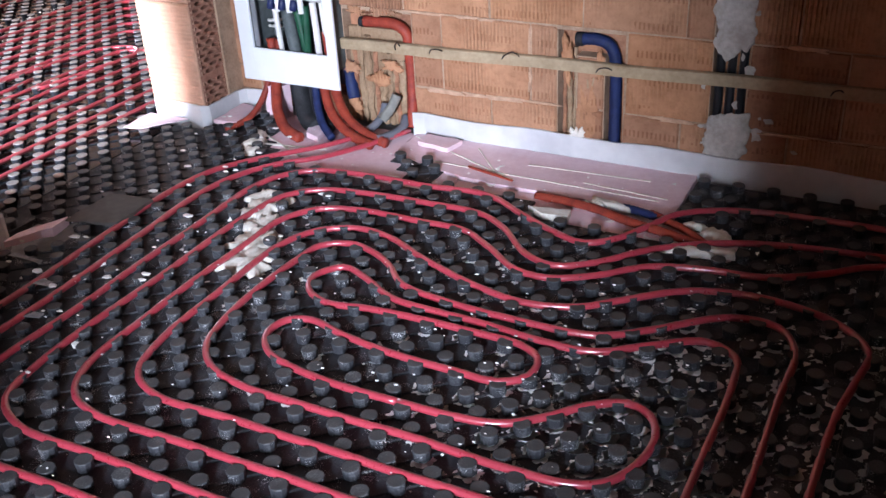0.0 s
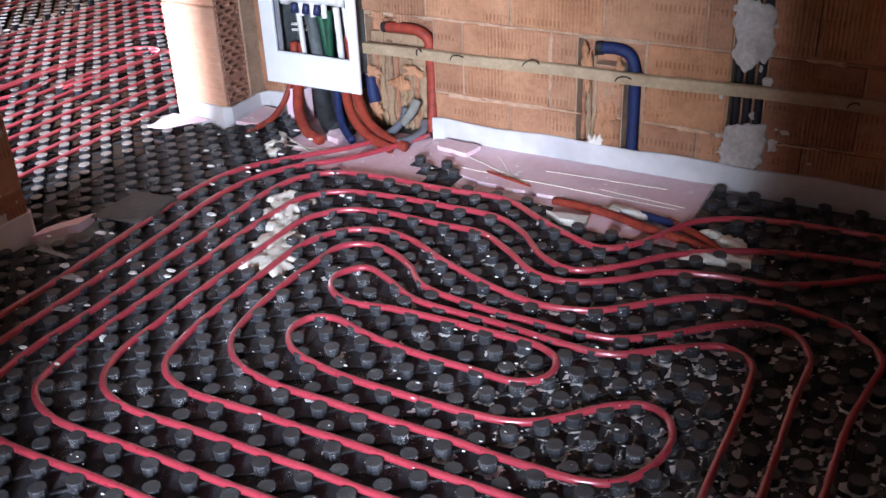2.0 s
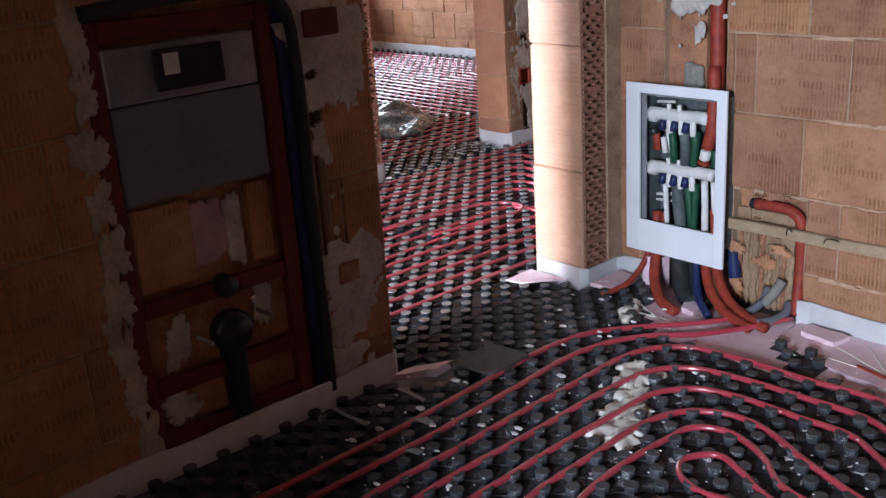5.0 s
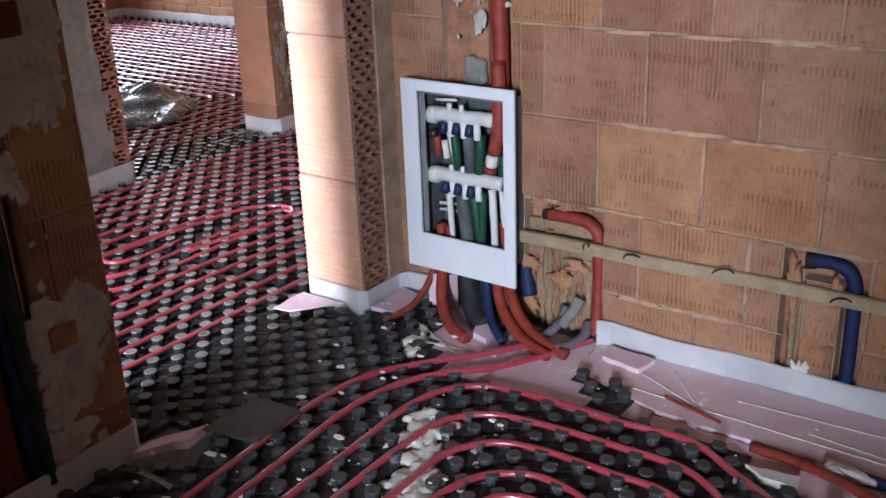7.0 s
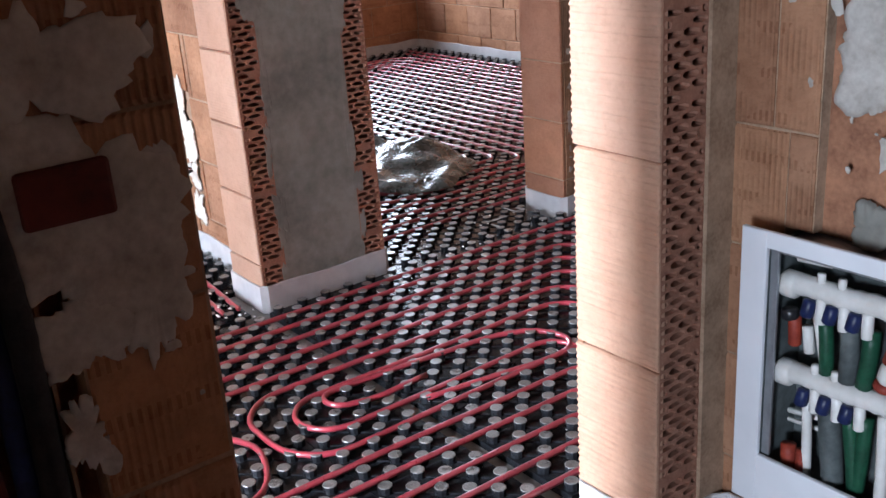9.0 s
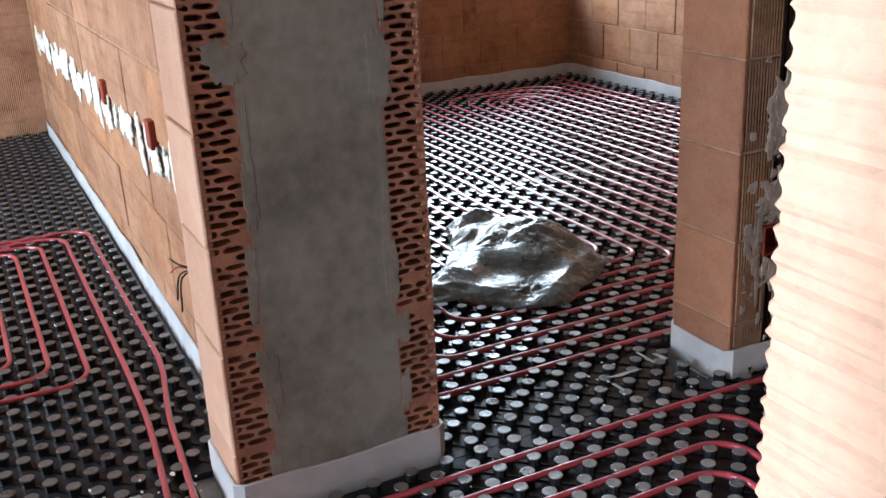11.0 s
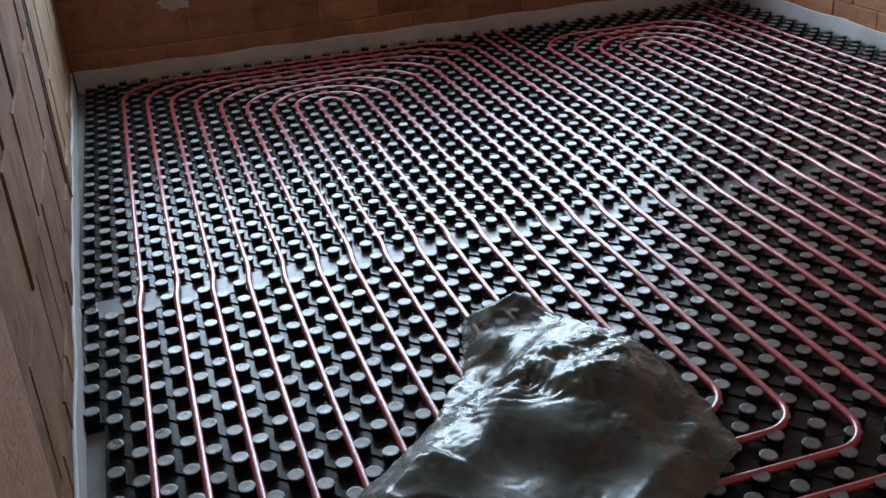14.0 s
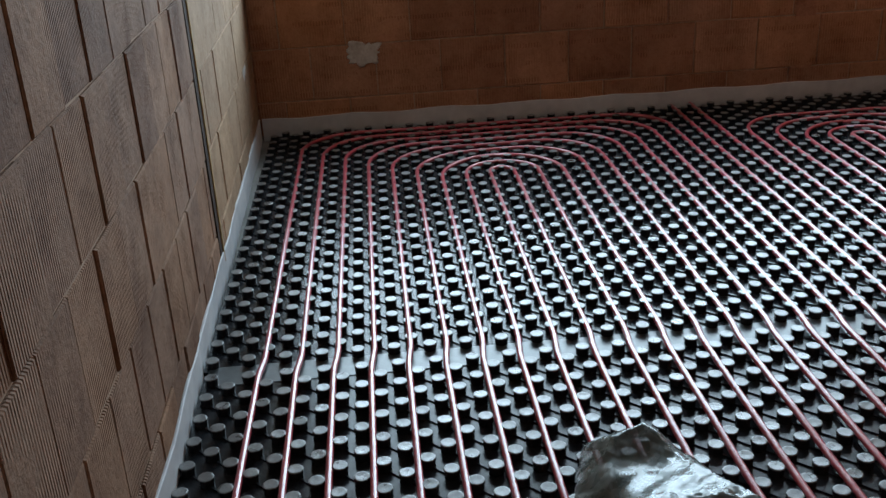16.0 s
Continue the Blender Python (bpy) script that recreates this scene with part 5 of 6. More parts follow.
BOARD = "pale pink foam insulation board, scratched, by the wall"
slab("insulation_board", [(-2.37, 2.885), (-2.37, 2.56), (-2.22, 2.46), (-1.96, 2.40), (-1.93, 2.62), (-1.95, 2.885)], -0.0195, -0.002, PINK, BOARD, "insulation board", "pink boards", 1)
slab("insulation_board", [(-1.945, 2.885), (-1.925, 2.62), (-1.955, 2.40), (-1.45, 2.44), (-1.47, 2.62), (-1.745, 2.70), (-1.755, 2.885)], -0.0195, -0.003, PINK, BOARD, "insulation board", "pink boards", 2)
slab("insulation_board", [(-1.75, 2.885), (-1.74, 2.705), (-1.465, 2.625), (-0.80, 2.61), (-0.80, 2.885)], -0.0195, 0.0015, PINK, BOARD, "insulation board", "pink boards", 3)
slab("insulation_board", [(-1.46, 2.615), (-1.445, 2.40), (-0.56, 2.38), (-0.56, 2.50), (-0.80, 2.60)], -0.0195, -0.006, PINK, BOARD, "insulation board", "pink boards", 4)
slab("board_scrap", [(-1.70, 2.86), (-1.70, 2.79), (-1.58, 2.775), (-1.56, 2.85)], 0.003, 0.018, PINK, "loose pink board offcut against the wall foot", "offcut", "board offcuts", 5)
slab("board_scrap", [(-2.12, 2.81), (-2.09, 2.72), (-2.03, 2.70), (-2.05, 2.80)], 0.0, 0.02, PINK, "loose pink board offcut among the sleeves", "offcut", "board offcuts", 6)
slab("board_scrap", [(-2.31, 2.88), (-2.33, 2.83), (-2.26, 2.83), (-2.25, 2.88)], 0.0, 0.12, PINK, "pink board offcut standing under the cabinet", "offcut", "board offcuts", 7)
slab("board_scrap", [(-2.46, 2.86), (-2.46, 2.69), (-2.36, 2.70), (-2.36, 2.84)], 0.012, (0.026, 0, 0), PINK, "loose pink board offcut beside the wall corner", "offcut", "board offcuts", 8)
slab("board_scrap", [(-2.72, 2.66), (-2.72, 2.52), (-2.66, 2.53), (-2.55, 2.66)], 0.0238, 0.029, PINK, "thin pink board offcut on the knobs", "offcut", "board offcuts", 9)
slab("board_scrap", [(-2.445, 1.80), (-2.44, 1.74), (-2.36, 1.85), (-2.37, 1.92)], 0.005, (0.022, 0.12, 0), PINK, "tilted pink board offcut by the door reveal", "offcut", "board offcuts", 10)
slab("board_scrap", [(-1.18, 2.49), (-1.13, 2.46), (-1.05, 2.465), (-1.06, 2.505)], 0.0, 0.020, PLASTER_WHITE, "white torn board offcut near the pipes", "offcut", "board offcuts", 11)
slab("cardboard", [(-2.37, 1.90), (-2.37, 2.09), (-2.21, 2.10), (-2.20, 1.94)], 0.0242, (0.027, 0.04, 0), CARD, "dark grey piece of card lying on the knobs", "card", "", 12)
# plaster spilled in the gap under the pipes
for k, (x, y, w, h) in enumerate(((-1.75, 1.95, 0.13, 0.12), (-1.79, 2.04, 0.12, 0.15), (-1.84, 2.13, 0.09, 0.12), (-1.90, 2.22, 0.10, 0.15), (-1.94, 2.28, 0.07, 0.08))):
    bm = bmesh.new()
    blob(bm, (x, y, -0.004), (1, 0, 0), (0, 0, 1), w, h, 0.019, 60 + k, 60, 0.5)
    bmesh.ops.recalc_face_normals(bm, faces=bm.faces)
    tagged(part("plaster_spill", bm, PLASTER_WHITE, None, "", True), "cream plaster spilled between the panels under pipes", "plaster", "plaster spills")
for k, (x, y, w, h) in enumerate(((-0.72, 2.425, 0.12, 0.035), (-0.64, 2.44, 0.10, 0.03), (-0.66, 2.53, 0.07, 0.05), (-0.72, 2.56, 0.06, 0.03), (-0.98, 2.60, 0.09, 0.035), (-1.02, 2.575, 0.06, 0.03), (-2.22, 2.60, 0.05, 0.06), (-2.24, 2.66, 0.04, 0.05), (-2.19, 2.54, 0.04, 0.04))):
    bm = bmesh.new()
    blob(bm, (x, y, 0.006), (1, 0, 0), (0, 0, 1), w, h, 0.014, 80 + k, 36, 0.5)
    bmesh.ops.recalc_face_normals(bm, faces=bm.faces)
    tagged(part("plaster_lump", bm, PLASTER_WHITE, None, "", True), "crumbled white plaster lump on the floor", "plaster", "plaster lumps")


# scored lines on the pink boards
for k, (xa, ya, xb, yb) in enumerate(((-1.74, 2.86, -1.30, 2.66), (-1.62, 2.70, -0.86, 2.68), (-1.30, 2.78, -0.92, 2.80), (-1.50, 2.84, -1.38, 2.70), (-2.30, 2.72, -2.02, 2.58), (-2.22, 2.62, -1.97, 2.66), (-1.10, 2.72, -0.84, 2.70))):
    d = Vector((xb - xa, yb - ya)).normalized() * 0.0022
    slab("scored_line", [(xa - d.y, ya + d.x), (xa + d.y, ya - d.x), (xb + d.y, yb - d.x), (xb - d.y, yb + d.x)], -0.004, 0.0035, PLASTER_WHITE, "white scored line across the pink board", "score mark", "score marks", 200 + k, 0.0014)

# torn film and foam scraps by the doors
for k, (x, y, w, h) in enumerate(((-4.46, 2.50, 0.07, 0.035), (-4.40, 2.44, 0.08, 0.04), (-4.44, 3.98, 0.09, 0.012), (-4.39, 3.86, 0.012, 0.12), (-4.33, 3.80, 0.05, 0.010), (-4.42, 4.02, 0.05, 0.02), (-2.30, 1.70, 0.12, 0.02), (-2.33, 1.50, 0.16, 0.015), (-2.15, 1.62, 0.05, 0.03), (-2.05, 1.50, 0.04, 0.025))):
    slab("film_scrap", [(x - w / 2, y - h / 2), (x + w / 2, y - h / 3), (x + w / 2.4, y + h / 2), (x - w / 2.2, y + h / 2.5)], 0.0238, 0.0256, SCRAP, "torn grey-white scrap lying on the knobs", "scrap", "film scraps", 300 + k, 0.004)

# chips and dust
def chips(name, count, x0, x1, y0, y1, size, seed, z=0.0, skip=None, flat=0.35, label=""):
    rnd = random.Random(seed)
    verts, faces = [], []
    while count:
        x, y = rnd.uniform(x0, x1), rnd.uniform(y0, y1)
        if skip and skip(x, y):
            continue
        count -= 1
        s = size * rnd.uniform(0.35, 1.0) ** 1.5
        a = rnd.uniform(0, 6.28)
        zz = z if rnd.random() < 0.5 else 0.0236
        b = len(verts)
        n = 5
        for lv, f in ((0, 1.0), (1, 0.75)):
            for k in range(n):
                t = a + k * 2 * math.pi / n
                r = s * f * rnd.uniform(0.6, 1.15)
                verts.append((x + r * math.cos(t) * 1.3, y + r * math.sin(t) * 0.8, zz + lv * s * flat))
        for k in range(n):
            faces.append((b + k, b + (k + 1) % n, b + n + (k + 1) % n, b + n + k))
        faces.append(tuple(b + n + k for k in range(n)))
    me = bpy.data.meshes.new(name)
    me.from_pydata(verts, [], faces)
    me.materials.append(CHALK)
    return tagged(new(name, me), label or "scattered white plaster crumbs on black panels", "debris", kind="stuff")


not_gap = lambda x, y: x < -2.43
chips("plaster_crumbs", 900, -2.2, 0.3, 0.7, 2.75, 0.0045, 1, 0.001, not_gap)
chips("plaster_crumbs", 260, -1.0, -0.15, 1.2, 2.2, 0.005, 2, 0.001, not_gap)
chips("plaster_crumbs", 46, -2.42, -1.65, 1.2, 2.4, 0.019, 3, 0.016, not_gap, 0.25)
chips("plaster_crumbs", 24, -2.45, -2.1, 2.3, 2.75, 0.012, 4, 0.016, None, 0.3)
chips("plaster_crumbs", 60, -4.6, -4.28, 2.3, 2.66, 0.010, 5, 0.001)
chips("plaster_crumbs", 160, -4.2, -2.8, 1.9, 3.9, 0.0035, 6, 0.001)
chips("plaster_crumbs", 60, -4.5, -4.2, 3.3, 4.1, 0.008, 7, 0.001)


def dust_rings(count, cx, cy, spread, seed):
    """Dried white rings round the knobs' feet."""
    rnd = random.Random(seed)
    bm = bmesh.new()
    ox, oy = -2.606, 1.38
    for _ in range(count):
        x, y = rnd.gauss(cx, spread), rnd.gauss(cy, spread * 0.7)
        i, j = round((x - ox) / P - 0.5), round((y - oy) / P - 0.5)
        if (i + j) % 2:
            i += 1
        x, y = ox + (i + 0.5) * P, oy + (j + 0.5) * P
        a0, span = rnd.uniform(0, 6.28), rnd.uniform(0.6, 2.4)
        n = 9
        r0 = 0.0205
        prev = None
        for k in range(n):
            a = a0 + span * k / (n - 1)
            w = 0.013 * rnd.uniform(0.3, 1.2) * math.sin(math.pi * (k + 0.5) / n)
            pair = [bm.verts.new((x + (r0 + w * q) * math.cos(a), y + (r0 + w * q) * math.sin(a), 0.0018)) for q in (-0.2, 1)]
            if prev:
                bm.faces.new((prev[0], prev[1], pair[1], pair[0]))
            prev = pair
    bmesh.ops.recalc_face_normals(bm, faces=bm.faces)
    return tagged(part("plaster_rings", bm, CHALK), "dried white plaster rings round the knobs", "debris", kind="stuff")


dust_rings(380, -0.70, 1.60, 0.17, 3)
dust_rings(420, -0.45, 1.8, 0.32, 4)
dust_rings(160, -1.1, 2.0, 0.4, 5)


# ---- bathroom: toilet frame in the west wall ----
def toilet_frame():
    c = root("toilet_frame", 0, 0, 0, "concealed toilet cistern frame with dark tank in the wall", "toilet frame")
    xf = -2.468
    for y in (1.005, 1.462):
        box_part("upright", xf - 0.03, xf, y - 0.022, y + 0.022, 0.0, 1.15, SHADED_RED, c, 0.004)
    for z in (1.125, 0.45, 0.235, 0.09):
        box_part("crossbar", xf - 0.028, xf - 0.003, 1.028, 1.438, z - 0.022, z + 0.022, SHADED_RED, c, 0.004)
    t = box_part("tank", xf - 0.042, xf - 0.006, 1.032, 1.435, 0.715, 0.95, GREY_TANK, c, 0.008)
    box_part("tank_top", xf - 0.042, xf - 0.010, 1.032, 1.435, 0.952, 1.085, GREY_STEEL, c, 0.008)
    p = box_part("service_plate", xf - 0.012, xf + 0.004, 1.155, 1.335, 0.972, 1.07, BLACK_PLASTIC, c, 0.004)
    box_part("sticker", xf + 0.004, xf + 0.0055, 1.175, 1.215, 1.01, 1.06, WHITE_PLASTIC, p)
    rod("drain_socket", (xf - 0.03, 1.255, 0.33), (xf + 0.022, 1.255, 0.33), 0.058, BLACK_PLASTIC, c, 20)
    tube_part("drain_bend", spline([(xf - 0.012, 1.255, 0.30), (xf - 0.014, 1.255, 0.20), (xf - 0.015, 1.26, 0.05), (xf - 0.015, 1.26, 0.01)], 0.02), 0.034, BLACK_PLASTIC, c, 14)
    rod("flush_pipe", (xf - 0.02, 1.25, 0.46), (xf + 0.03, 1.25, 0.46), 0.03, BLACK_PLASTIC, c, 16)
    rod("bolt", (xf - 0.01, 1.16, 0.34), (xf + 0.05, 1.17, 0.335), 0.006, GREY_STEEL, c, 8)
    rod("bolt", (xf - 0.01, 1.34, 0.36), (xf + 0.05, 1.35, 0.355), 0.006, GREY_STEEL, c, 8)
    return c


toilet_frame()
for y, z, w, h, s, m in ((1.24, 0.60, 0.12, 0.17, 31, PINK_BLOCK), (1.32, 0.59, 0.05, 0.19, 32, PLASTER)):
    dab(w_jamb, (-2.505, y, z), (0, 1, 0), (1, 0, 0), w, h, 0.012, s, m, "packing")
box_part("infill_block", -2.515, -2.492, 1.035, 1.20, 0.485, 0.70, CLAY, w_jamb, 0.006)
box_part("infill_block", -2.515, -2.492, 1.36, 1.43, 0.485, 0.70, CLAY, w_jamb, 0.006)
for k in range(9):
    rnd = random.Random(k + 70)
    dab(w_jamb, (-2.462, 0.972 + rnd.uniform(-0.015, 0.01), 0.12 + 0.125 * k), (0, 1, 0), (1, 0, 0), 0.05 + rnd.uniform(0, 0.03), 0.10 + rnd.uniform(0, 0.06), 0.01, 70 + k, PLASTER_GREY, "plaster_patch", 0.5)
for y, z, w, h, s in ((1.63, 1.03, 0.22, 0.22, 21), (1.60, 1.22, 0.2, 0.14, 29), (1.61, 0.90, 0.12, 0.10, 22), (1.585, 0.77, 0.06, 0.10, 23), (1.64, 0.36, 0.20, 0.20, 24), (1.62, 0.235, 0.12, 0.12, 25), (1.60, 0.12, 0.12, 0.09, 26), (1.70, 0.95, 0.08, 0.2, 27), (1.12, 0.33, 0.06, 0.12, 28), (1.38, 0.36, 0.06, 0.13, 30), (1.10, 0.15, 0.1, 0.08, 33)):
    dab(w_jamb, (-2.459 if y > 1.53 else -2.51, y, z), (0, 1, 0), (1, 0, 0), w, h, 0.008, s, PLASTER, "plaster_patch", 0.42)
b = tagged(box_part("junction_box", -2.475, -2.445, 1.565, 1.675, 1.045, 1.115, SHADED_RED, None, 0.006), "red-brown flush junction box in plaster", "junction box", "junction boxes")
b = tagged(box_part("junction_box", -2.475, -2.448, 1.60, 1.67, 0.355, 0.415, CLAY_RAW, None, 0.006), "brown flush junction box in plaster", "junction box", "junction boxes")
sleeve([(-2.452, 0.99, 1.17), (-2.452, 1.2, 1.185), (-2.452, 1.42, 1.18), (-2.455, 1.51, 1.13), (-2.46, 1.535, 1.0), (-2.465, 1.535, 0.6), (-2.465, 1.54, 0.05)], 0.018, BLACK_RUBBER, "black cable sleeve looping round the toilet frame", ripple=0.02, step=0.02)
sleeve([(-2.47, 1.40, 1.25), (-2.465, 1.47, 1.20), (-2.475, 1.505, 1.05), (-2.48, 1.51, 0.6), (-2.48, 1.52, 0.05)], 0.016, BLUE_FOAM, "navy blue sleeve running down beside the toilet frame", ripple=0.02, step=0.02)

# ---- big room door: chase, junction box, dark niche ----
for y, z, w, h, s in ((4.30, 0.76, 0.11, 0.17, 41), (4.365, 0.47, 0.09, 0.20, 42), (4.275, 0.505, 0.15, 0.10, 52), (4.28, 0.295, 0.13, 0.085, 53), (4.197, 0.38, 0.05, 0.28, 43), (4.39, 0.38, 0.11, 0.26, 48), (4.315, 0.14, 0.065, 0.12, 44), (4.675, 0.34, 0.07, 0.17, 45), (4.672, 0.62, 0.04, 0.12, 46), (4.67, 0.82, 0.04, 0.1, 47), (4.31, 0.25, 0.06, 0.12, 49)):
    dab(w_p2, (-4.2510, y, z), (0, 1, 0), (1, 0, 0), w, h, 0.0028, s, PLASTER_GREY, "plaster_patch", 0.62)
for y, z, w, h, k, s in ((4.31, 0.42, 0.24, 0.40, 40, 401), (4.30, 0.76, 0.10, 0.20, 14, 402), (4.68, 0.38, 0.05, 0.3, 14, 403), (4.33, 0.15, 0.07, 0.16, 8, 404)):
    splatter(w_p2, (-4.250, y, z), (0, 1, 0), (1, 0, 0), w, h, 3 * k, s, PLASTER_GREY, lo=4.165 + 0.003 * (k % 5), gap=(4.215, 4.328, 0.34, 0.45))
for y, z, w, h, k, s in ((1.64, 1.0, 0.26, 0.34, 40, 405), (1.64, 0.33, 0.24, 0.36, 50, 406)):
    splatter(w_jamb, (-2.460, y, z), (0, 1, 0), (1, 0, 0), w, h, k, s, lo=1.61, hi=1.745)
for x, z, w, h, k, s in ((-2.17, 1.02, 0.26, 0.26, 26, 407), (-0.735, 0.14, 0.18, 0.2, 24, 408), (-0.74, 0.5, 0.14, 0.3, 16, 409)):
    splatter(w_cab, (x, 2.900, z), (1, 0, 0), (0, -1, 0), w, h, k, s)
jb = root("junction_box", 0, 0, 0, "open red plastic junction box set in plaster", "junction box", "junction boxes")
for name, a in (("side", (4.226, 4.231, 0.352, 0.438)), ("side", (4.312, 4.317, 0.352, 0.438)), ("side", (4.231, 4.312, 0.352, 0.357)), ("side", (4.231, 4.312, 0.433, 0.438))):
    box_part(name, -4.295, -4.246, a[0], a[1], a[2], a[3], RED_FOAM, jb, 0.001)
# back in the darkened red, the box's inner shade painted in
box_part("back", -4.298, -4.293, 4.226, 4.317, 0.352, 0.438, SHADED_RED, jb)
for k in range(2):
    sleeve([(-4.285, 4.272 + 0.022 * k, 0.0), (-4.282, 4.27 + 0.022 * k, 0.25), (-4.285, 4.272 + 0.022 * k, 0.36)], 0.009, BLACK_PLASTIC, "black conduit in the ribbed wall's chase", "conduit", 0.05, 0.006, "conduits")
    sleeve([(-4.285, 4.272 + 0.022 * k, 0.43), (-4.282, 4.275 + 0.022 * k, 0.8), (-4.285, 4.272 + 0.022 * k, 1.6)], 0.009, BLACK_PLASTIC, "black conduit in the ribbed wall's chase", "conduit", 0.05, 0.006, "conduits")
tank = root("cistern_tank", 0, 0, 0, "dark plastic cistern recessed in the block wall", "cistern")
box_part("tank_body", -4.302, -4.262, 4.75, 5.72, 0.50, 1.46, BLACK_PLASTIC, tank, 0.01)
box_part("tray", -4.302, -4.235, 4.735, 5.74, 0.425, 0.45, BLACK_RUBBER, tank, 0.006)
rod("steel_rod", (-4.235, 5.02, 0.47), (-4.235, 5.02, 1.4), 0.007, GREY_STEEL, tank, 10)
rod("steel_rod", (-4.235, 5.055, 0.47), (-4.235, 5.055, 1.4), 0.005, GREY_STEEL, tank, 10)
chips("plaster_crumbs", 14, -4.262, -4.238, 4.76, 5.3, 0.012, 9, 0.43).location = (0, 0, 0.43 - 0.0236)

# ---- left room: plastered cable chase with boxes ----
rnd = random.Random(11)
x = -8.7
while x < -5.05:
    w = rnd.uniform(0.05, 0.16)
    dab(w_mid, (x, 2.816, 0.63 + rnd.uniform(-0.02, 0.02)), (1, 0, 0), (0, -1, 0), w, rnd.uniform(0.07, 0.16), 0.008, int(x * 1000), PLASTER_WHITE, "plaster_patch", 0.5)
    x += w + rnd.uniform(0.02, 0.08)
for z in (0.52, 0.44, 0.34, 0.2):
    dab(w_mid, (-5.04, 2.815, z), (1, 0, 0), (0, -1, 0), 0.10, 0.11, 0.008, int(z * 100), PLASTER_WHITE, "plaster_patch", 0.45)
for x in (-6.22, -5.36):
    tagged(box_part("junction_box", x - 0.03, x + 0.03, 2.80, 2.835, 0.655, 0.745, RED_FOAM, None, 0.005), "red-brown flush junction box above a plastered chase", "junction box", "junction boxes")
sleeve([(-8.9, 2.832, 0.63), (-7.5, 2.83, 0.625), (-6.0, 2.832, 0.635), (-5.1, 2.83, 0.62), (-5.04, 2.832, 0.5), (-5.04, 2.832, 0.3)], 0.012, BLACK_PLASTIC, "black conduit in a plastered wall chase", "conduit", 0.05, 0.02, "conduits")
for k, (dx, dz, m) in enumerate(((-0.10, -0.03, RED_FOAM), (-0.08, 0.02, WIRE), (0.0, -0.12, WIRE), (-0.05, -0.10, WIRE))):
    tagged(tube_part("loose_wire", spline([(-5.04, 2.825, 0.36), (-5.04 + dx * 0.4, 2.785, 0.37 + dz * 0.2), (-5.04 + dx, 2.77, 0.36 + dz)], 0.01), 0.003, m, None, 6), "loose cable end hanging from the chase", "wire", "loose wires")

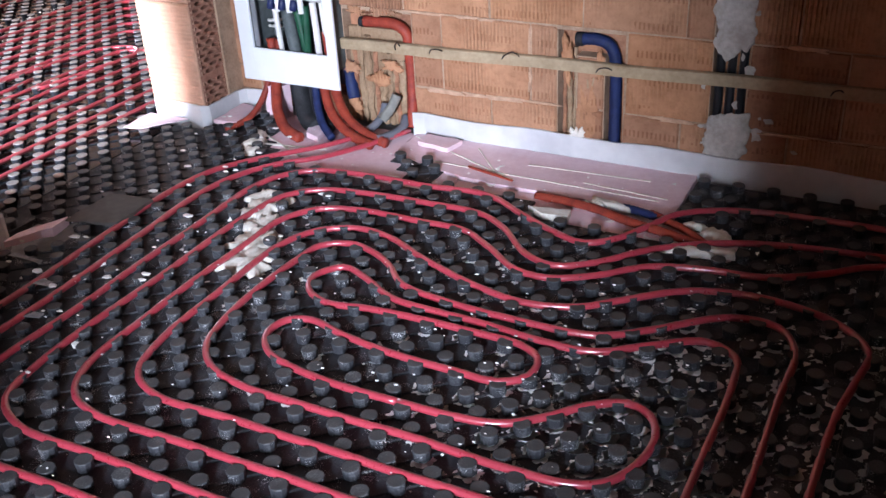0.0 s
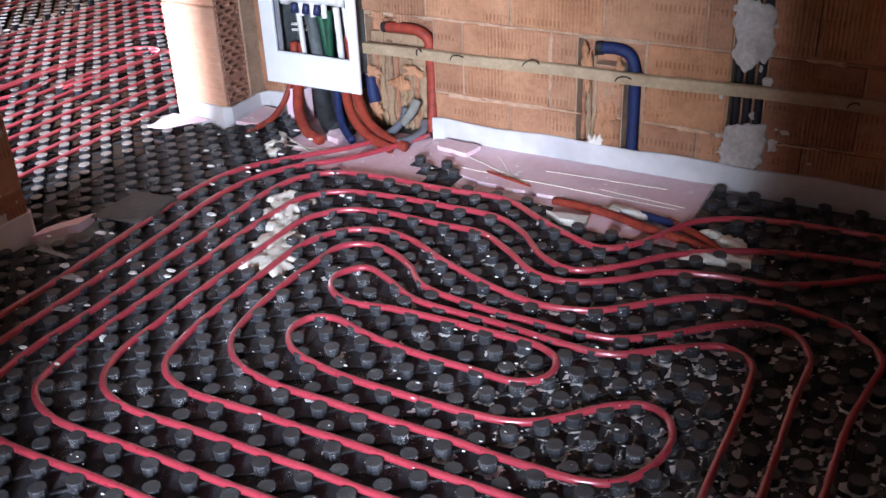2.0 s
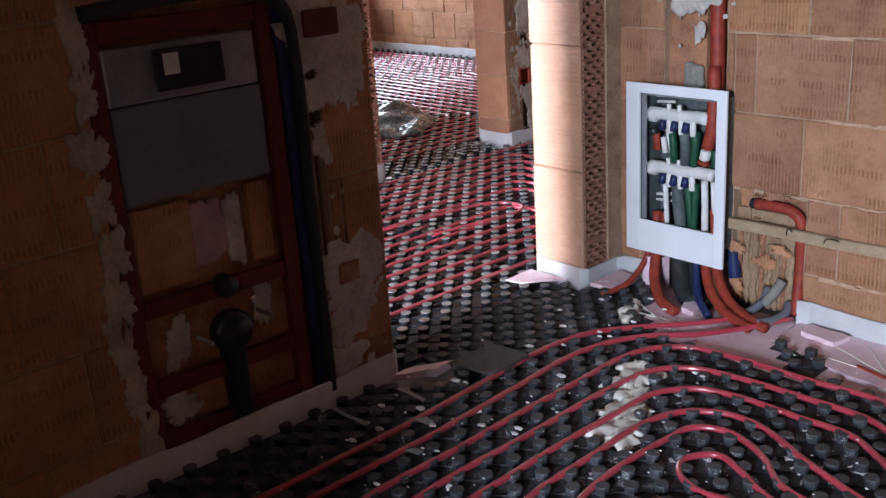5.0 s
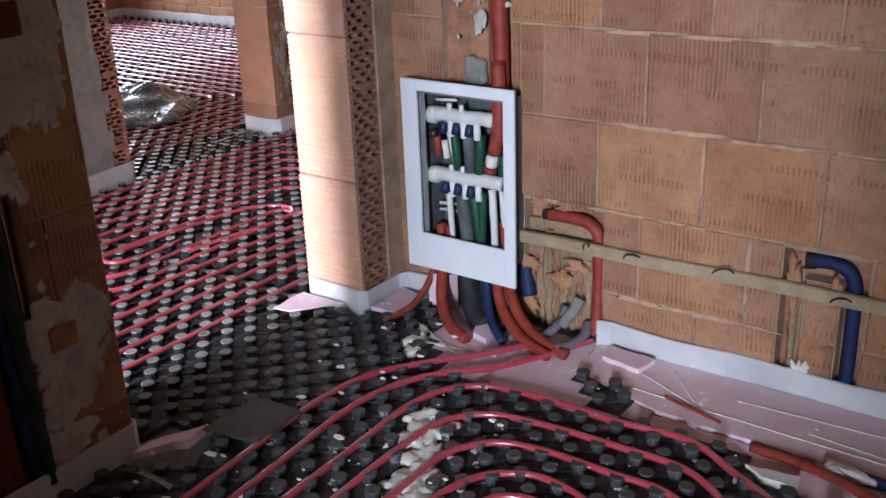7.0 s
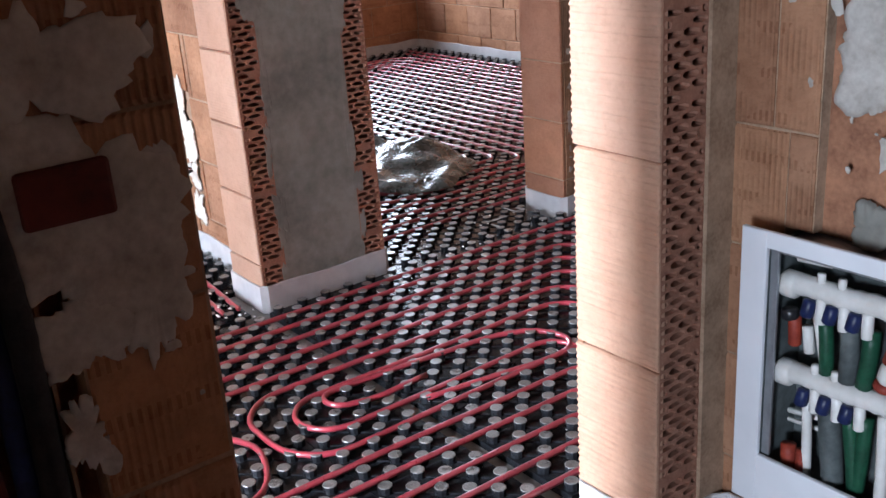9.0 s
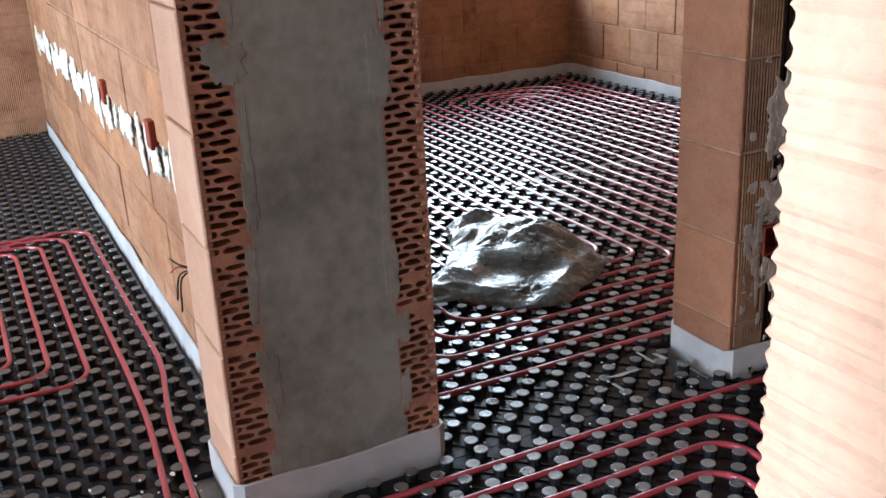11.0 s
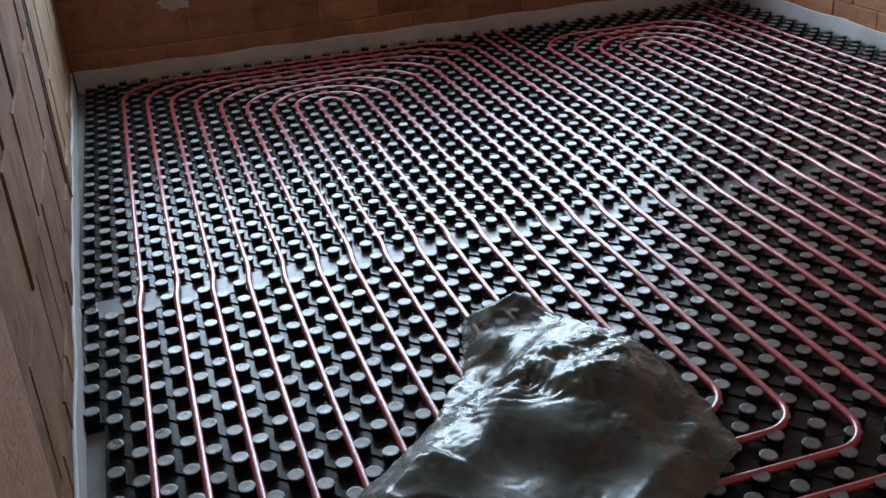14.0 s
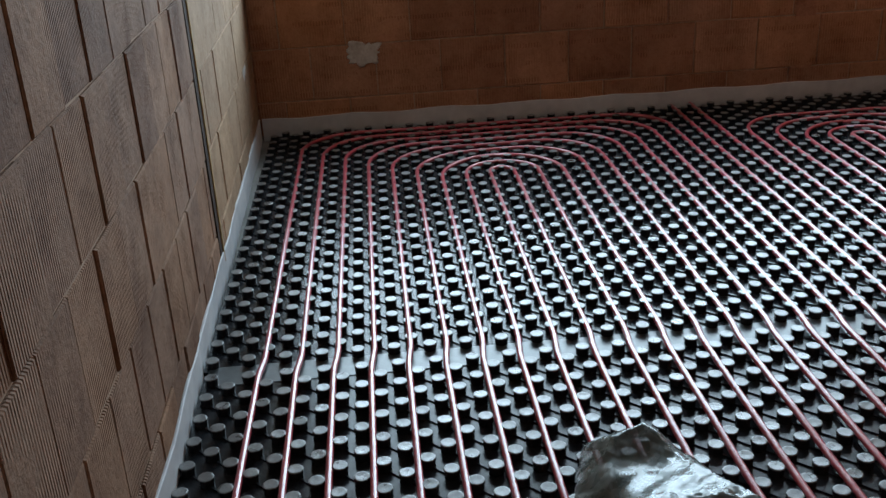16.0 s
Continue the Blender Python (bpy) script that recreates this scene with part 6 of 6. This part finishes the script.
# ---- big room: crumpled plastic bag ----
def crumpled_bag():
    """A thin film thrown down: calm plates, sharp folds between them, bundles of fine creases."""
    corners = [(-5.19, 3.525), (-5.10, 3.59), (-5.09, 3.70), (-5.02, 3.775), (-4.945, 3.84), (-4.90, 3.93), (-4.865, 3.98), (-4.98, 4.15), (-5.10, 4.34), (-5.25, 4.365), (-5.45, 4.34),
               (-5.56, 4.27), (-5.68, 4.22), (-5.80, 4.14), (-5.76, 3.99), (-5.58, 3.93), (-5.42, 3.81), (-5.30, 3.67)]
    hills = ((-5.33, 4.15, 0.150), (-5.49, 4.18, 0.115), (-5.74, 4.10, 0.125), (-5.70, 4.00, 0.115), (-5.52, 3.95, 0.060), (-5.60, 4.08, 0.095), (-5.37, 4.00, 0.085),
             (-5.42, 4.09, 0.125), (-5.22, 4.06, 0.105), (-5.18, 3.90, 0.055), (-5.25, 3.80, 0.080), (-5.10, 3.80, 0.060), (-5.20, 3.62, 0.055), (-5.05, 4.05, 0.060), (-5.12, 4.24, 0.070), (-4.98, 3.88, 0.045))
    rnd = random.Random(27)
    ring = dense([Vector((*p, 0)) for p in corners + corners[:1]], 0.012)[:-1]
    ring = [p + Vector((0.006 * noise.noise(p * 31), 0.006 * noise.noise(p * 31 + Vector((5, 0, 0))), 0)) for p in ring]

    def facets(count, rise):
        """Flat triangles between random points of uneven height: sharp folds, calm plates."""
        spots = [Vector((rnd.uniform(-5.95, -4.75), rnd.uniform(3.4, 4.5))) for _ in range(count)]
        spots += [Vector(q) for q in ((-6.2, 3.2), (-4.5, 3.2), (-6.2, 4.7), (-4.5, 4.7))]
        corners_, _, tris_, *_ = delaunay_2d_cdt(spots, [], [], 0, 0.0001)
        return np.array([[(corners_[k].x, corners_[k].y) for k in t] for t in tris_]), np.array([rnd.uniform(-rise, rise) for _ in corners_])[np.array(tris_)]

    def lifted_by(field, xs, ys):
        out = np.zeros(len(xs))
        for (p, q, r), h in zip(*field):
            det = (q[1] - r[1]) * (p[0] - r[0]) + (r[0] - q[0]) * (p[1] - r[1])
            if abs(det) < 1e-9:
                continue
            u = ((q[1] - r[1]) * (xs - r[0]) + (r[0] - q[0]) * (ys - r[1])) / det
            v = ((r[1] - p[1]) * (xs - r[0]) + (p[0] - r[0]) * (ys - r[1])) / det
            inside = (u >= 0) & (v >= 0) & (u + v <= 1)
            out[inside] = (u * h[0] + v * h[1] + (1 - u - v) * h[2])[inside]
        return out

    large, small = facets(70, 0.019), facets(640, 0.0125)

    def busy_at(x, y):
        calm = max(0.12, min(1.0, 0.45 + 2.6 * noise.noise(Vector((x, y, 0)) * 4.6 + Vector((3.1, 0.4, 2.0)))))
        return calm * (0.3 if x + 0.9 * (y - 4.15) > -5.17 else 1.0)

    def height(x, y, busy):
        w = [(1 / ((x - a) ** 2 + (y - b) ** 2 + 0.0012) ** 1.6, c) for a, b, c in hills]
        base = sum(k * c for k, c in w) / sum(k for k, _ in w)
        turn = 0.6 + 1.3 * noise.noise(Vector((x, y, 0)) * 2.3)
        p, q = x * math.cos(turn) + y * math.sin(turn), y * math.cos(turn) - x * math.sin(turn)
        crease = noise.ridged_multi_fractal(Vector((p * 4, q * 26, 2.0)), 0.9, 2.1, 2, 1.0, 2.0) - 1.0
        return base + busy * 0.006 * crease

    inner = []
    poly = [(p.x, p.y) for p in ring]
    step = 0.0062
    for i in range(int(1.0 / step)):
        for j in range(int(0.9 / step)):
            x, y = -5.86 + (i + 0.5 * (j % 2)) * step, 3.5 + j * step
            if in_poly(x, y, poly):
                d = min((x - a) ** 2 + (y - b) ** 2 for a, b in poly)
                if d > 0.00004:
                    inner.append((x + rnd.uniform(-0.0012, 0.0012), y + rnd.uniform(-0.0012, 0.0012), math.sqrt(d)))
    flat = [Vector(p) for p in poly] + [Vector(p[:2]) for p in inner]
    n = len(poly)
    verts, _, tris, *_ = delaunay_2d_cdt(flat, [], [list(range(n))], 1, 0.00001)
    far = [0.0] * n + [p[2] for p in inner]
    xs, ys = np.array([p.x for p in verts]), np.array([p.y for p in verts])
    plates, crumple = lifted_by(large, xs, ys), lifted_by(small, xs, ys)
    bm = bmesh.new()
    vs = []
    for k, p in enumerate(verts):
        d = far[k] if k < len(far) else 0.0
        rim = 0.10 + 0.90 * min(1.0, d / 0.075) ** 0.7
        lifted = max(0.0, noise.noise(Vector((p.x * 7, p.y * 7, 4.0)))) * 0.05
        busy = busy_at(p.x, p.y)
        h = 0.028 + (height(p.x, p.y, busy) + plates[k] + busy * crumple[k] - 0.02) * rim + lifted * (1 - min(1.0, d / 0.06)) * 0.6
        vs.append(bm.verts.new((p.x, p.y, max(0.0265, h))))
    for t in tris:
        bm.faces.new([vs[k] for k in t])
    bmesh.ops.recalc_face_normals(bm, faces=bm.faces)
    if sum(f.normal.z for f in bm.faces) < 0:
        bmesh.ops.reverse_faces(bm, faces=bm.faces)
    bag = part("plastic_bag", bm, BAG, None, "", True)
    return tagged(bag, "crumpled grey-green translucent plastic bag lying on the pipes", "plastic bag")


crumpled_bag()

# far wall: a filled chase and a plaster spot
box_part("filled_chase", -8.604, -8.598, 5.62, 5.72, 0.10, 0.62, CLAY_RAW, w_far)
dab(w_far, (-8.598, 3.56, 0.36), (0, 1, 0), (1, 0, 0), 0.16, 0.10, 0.006, 91, PLASTER, "plaster_patch", 0.4)
dab(w_mid, (-8.25, 3.037, 0.42), (1, 0, 0), (0, 1, 0), 0.10, 0.12, 0.008, 92, PLASTER, "plaster_patch", 0.4)
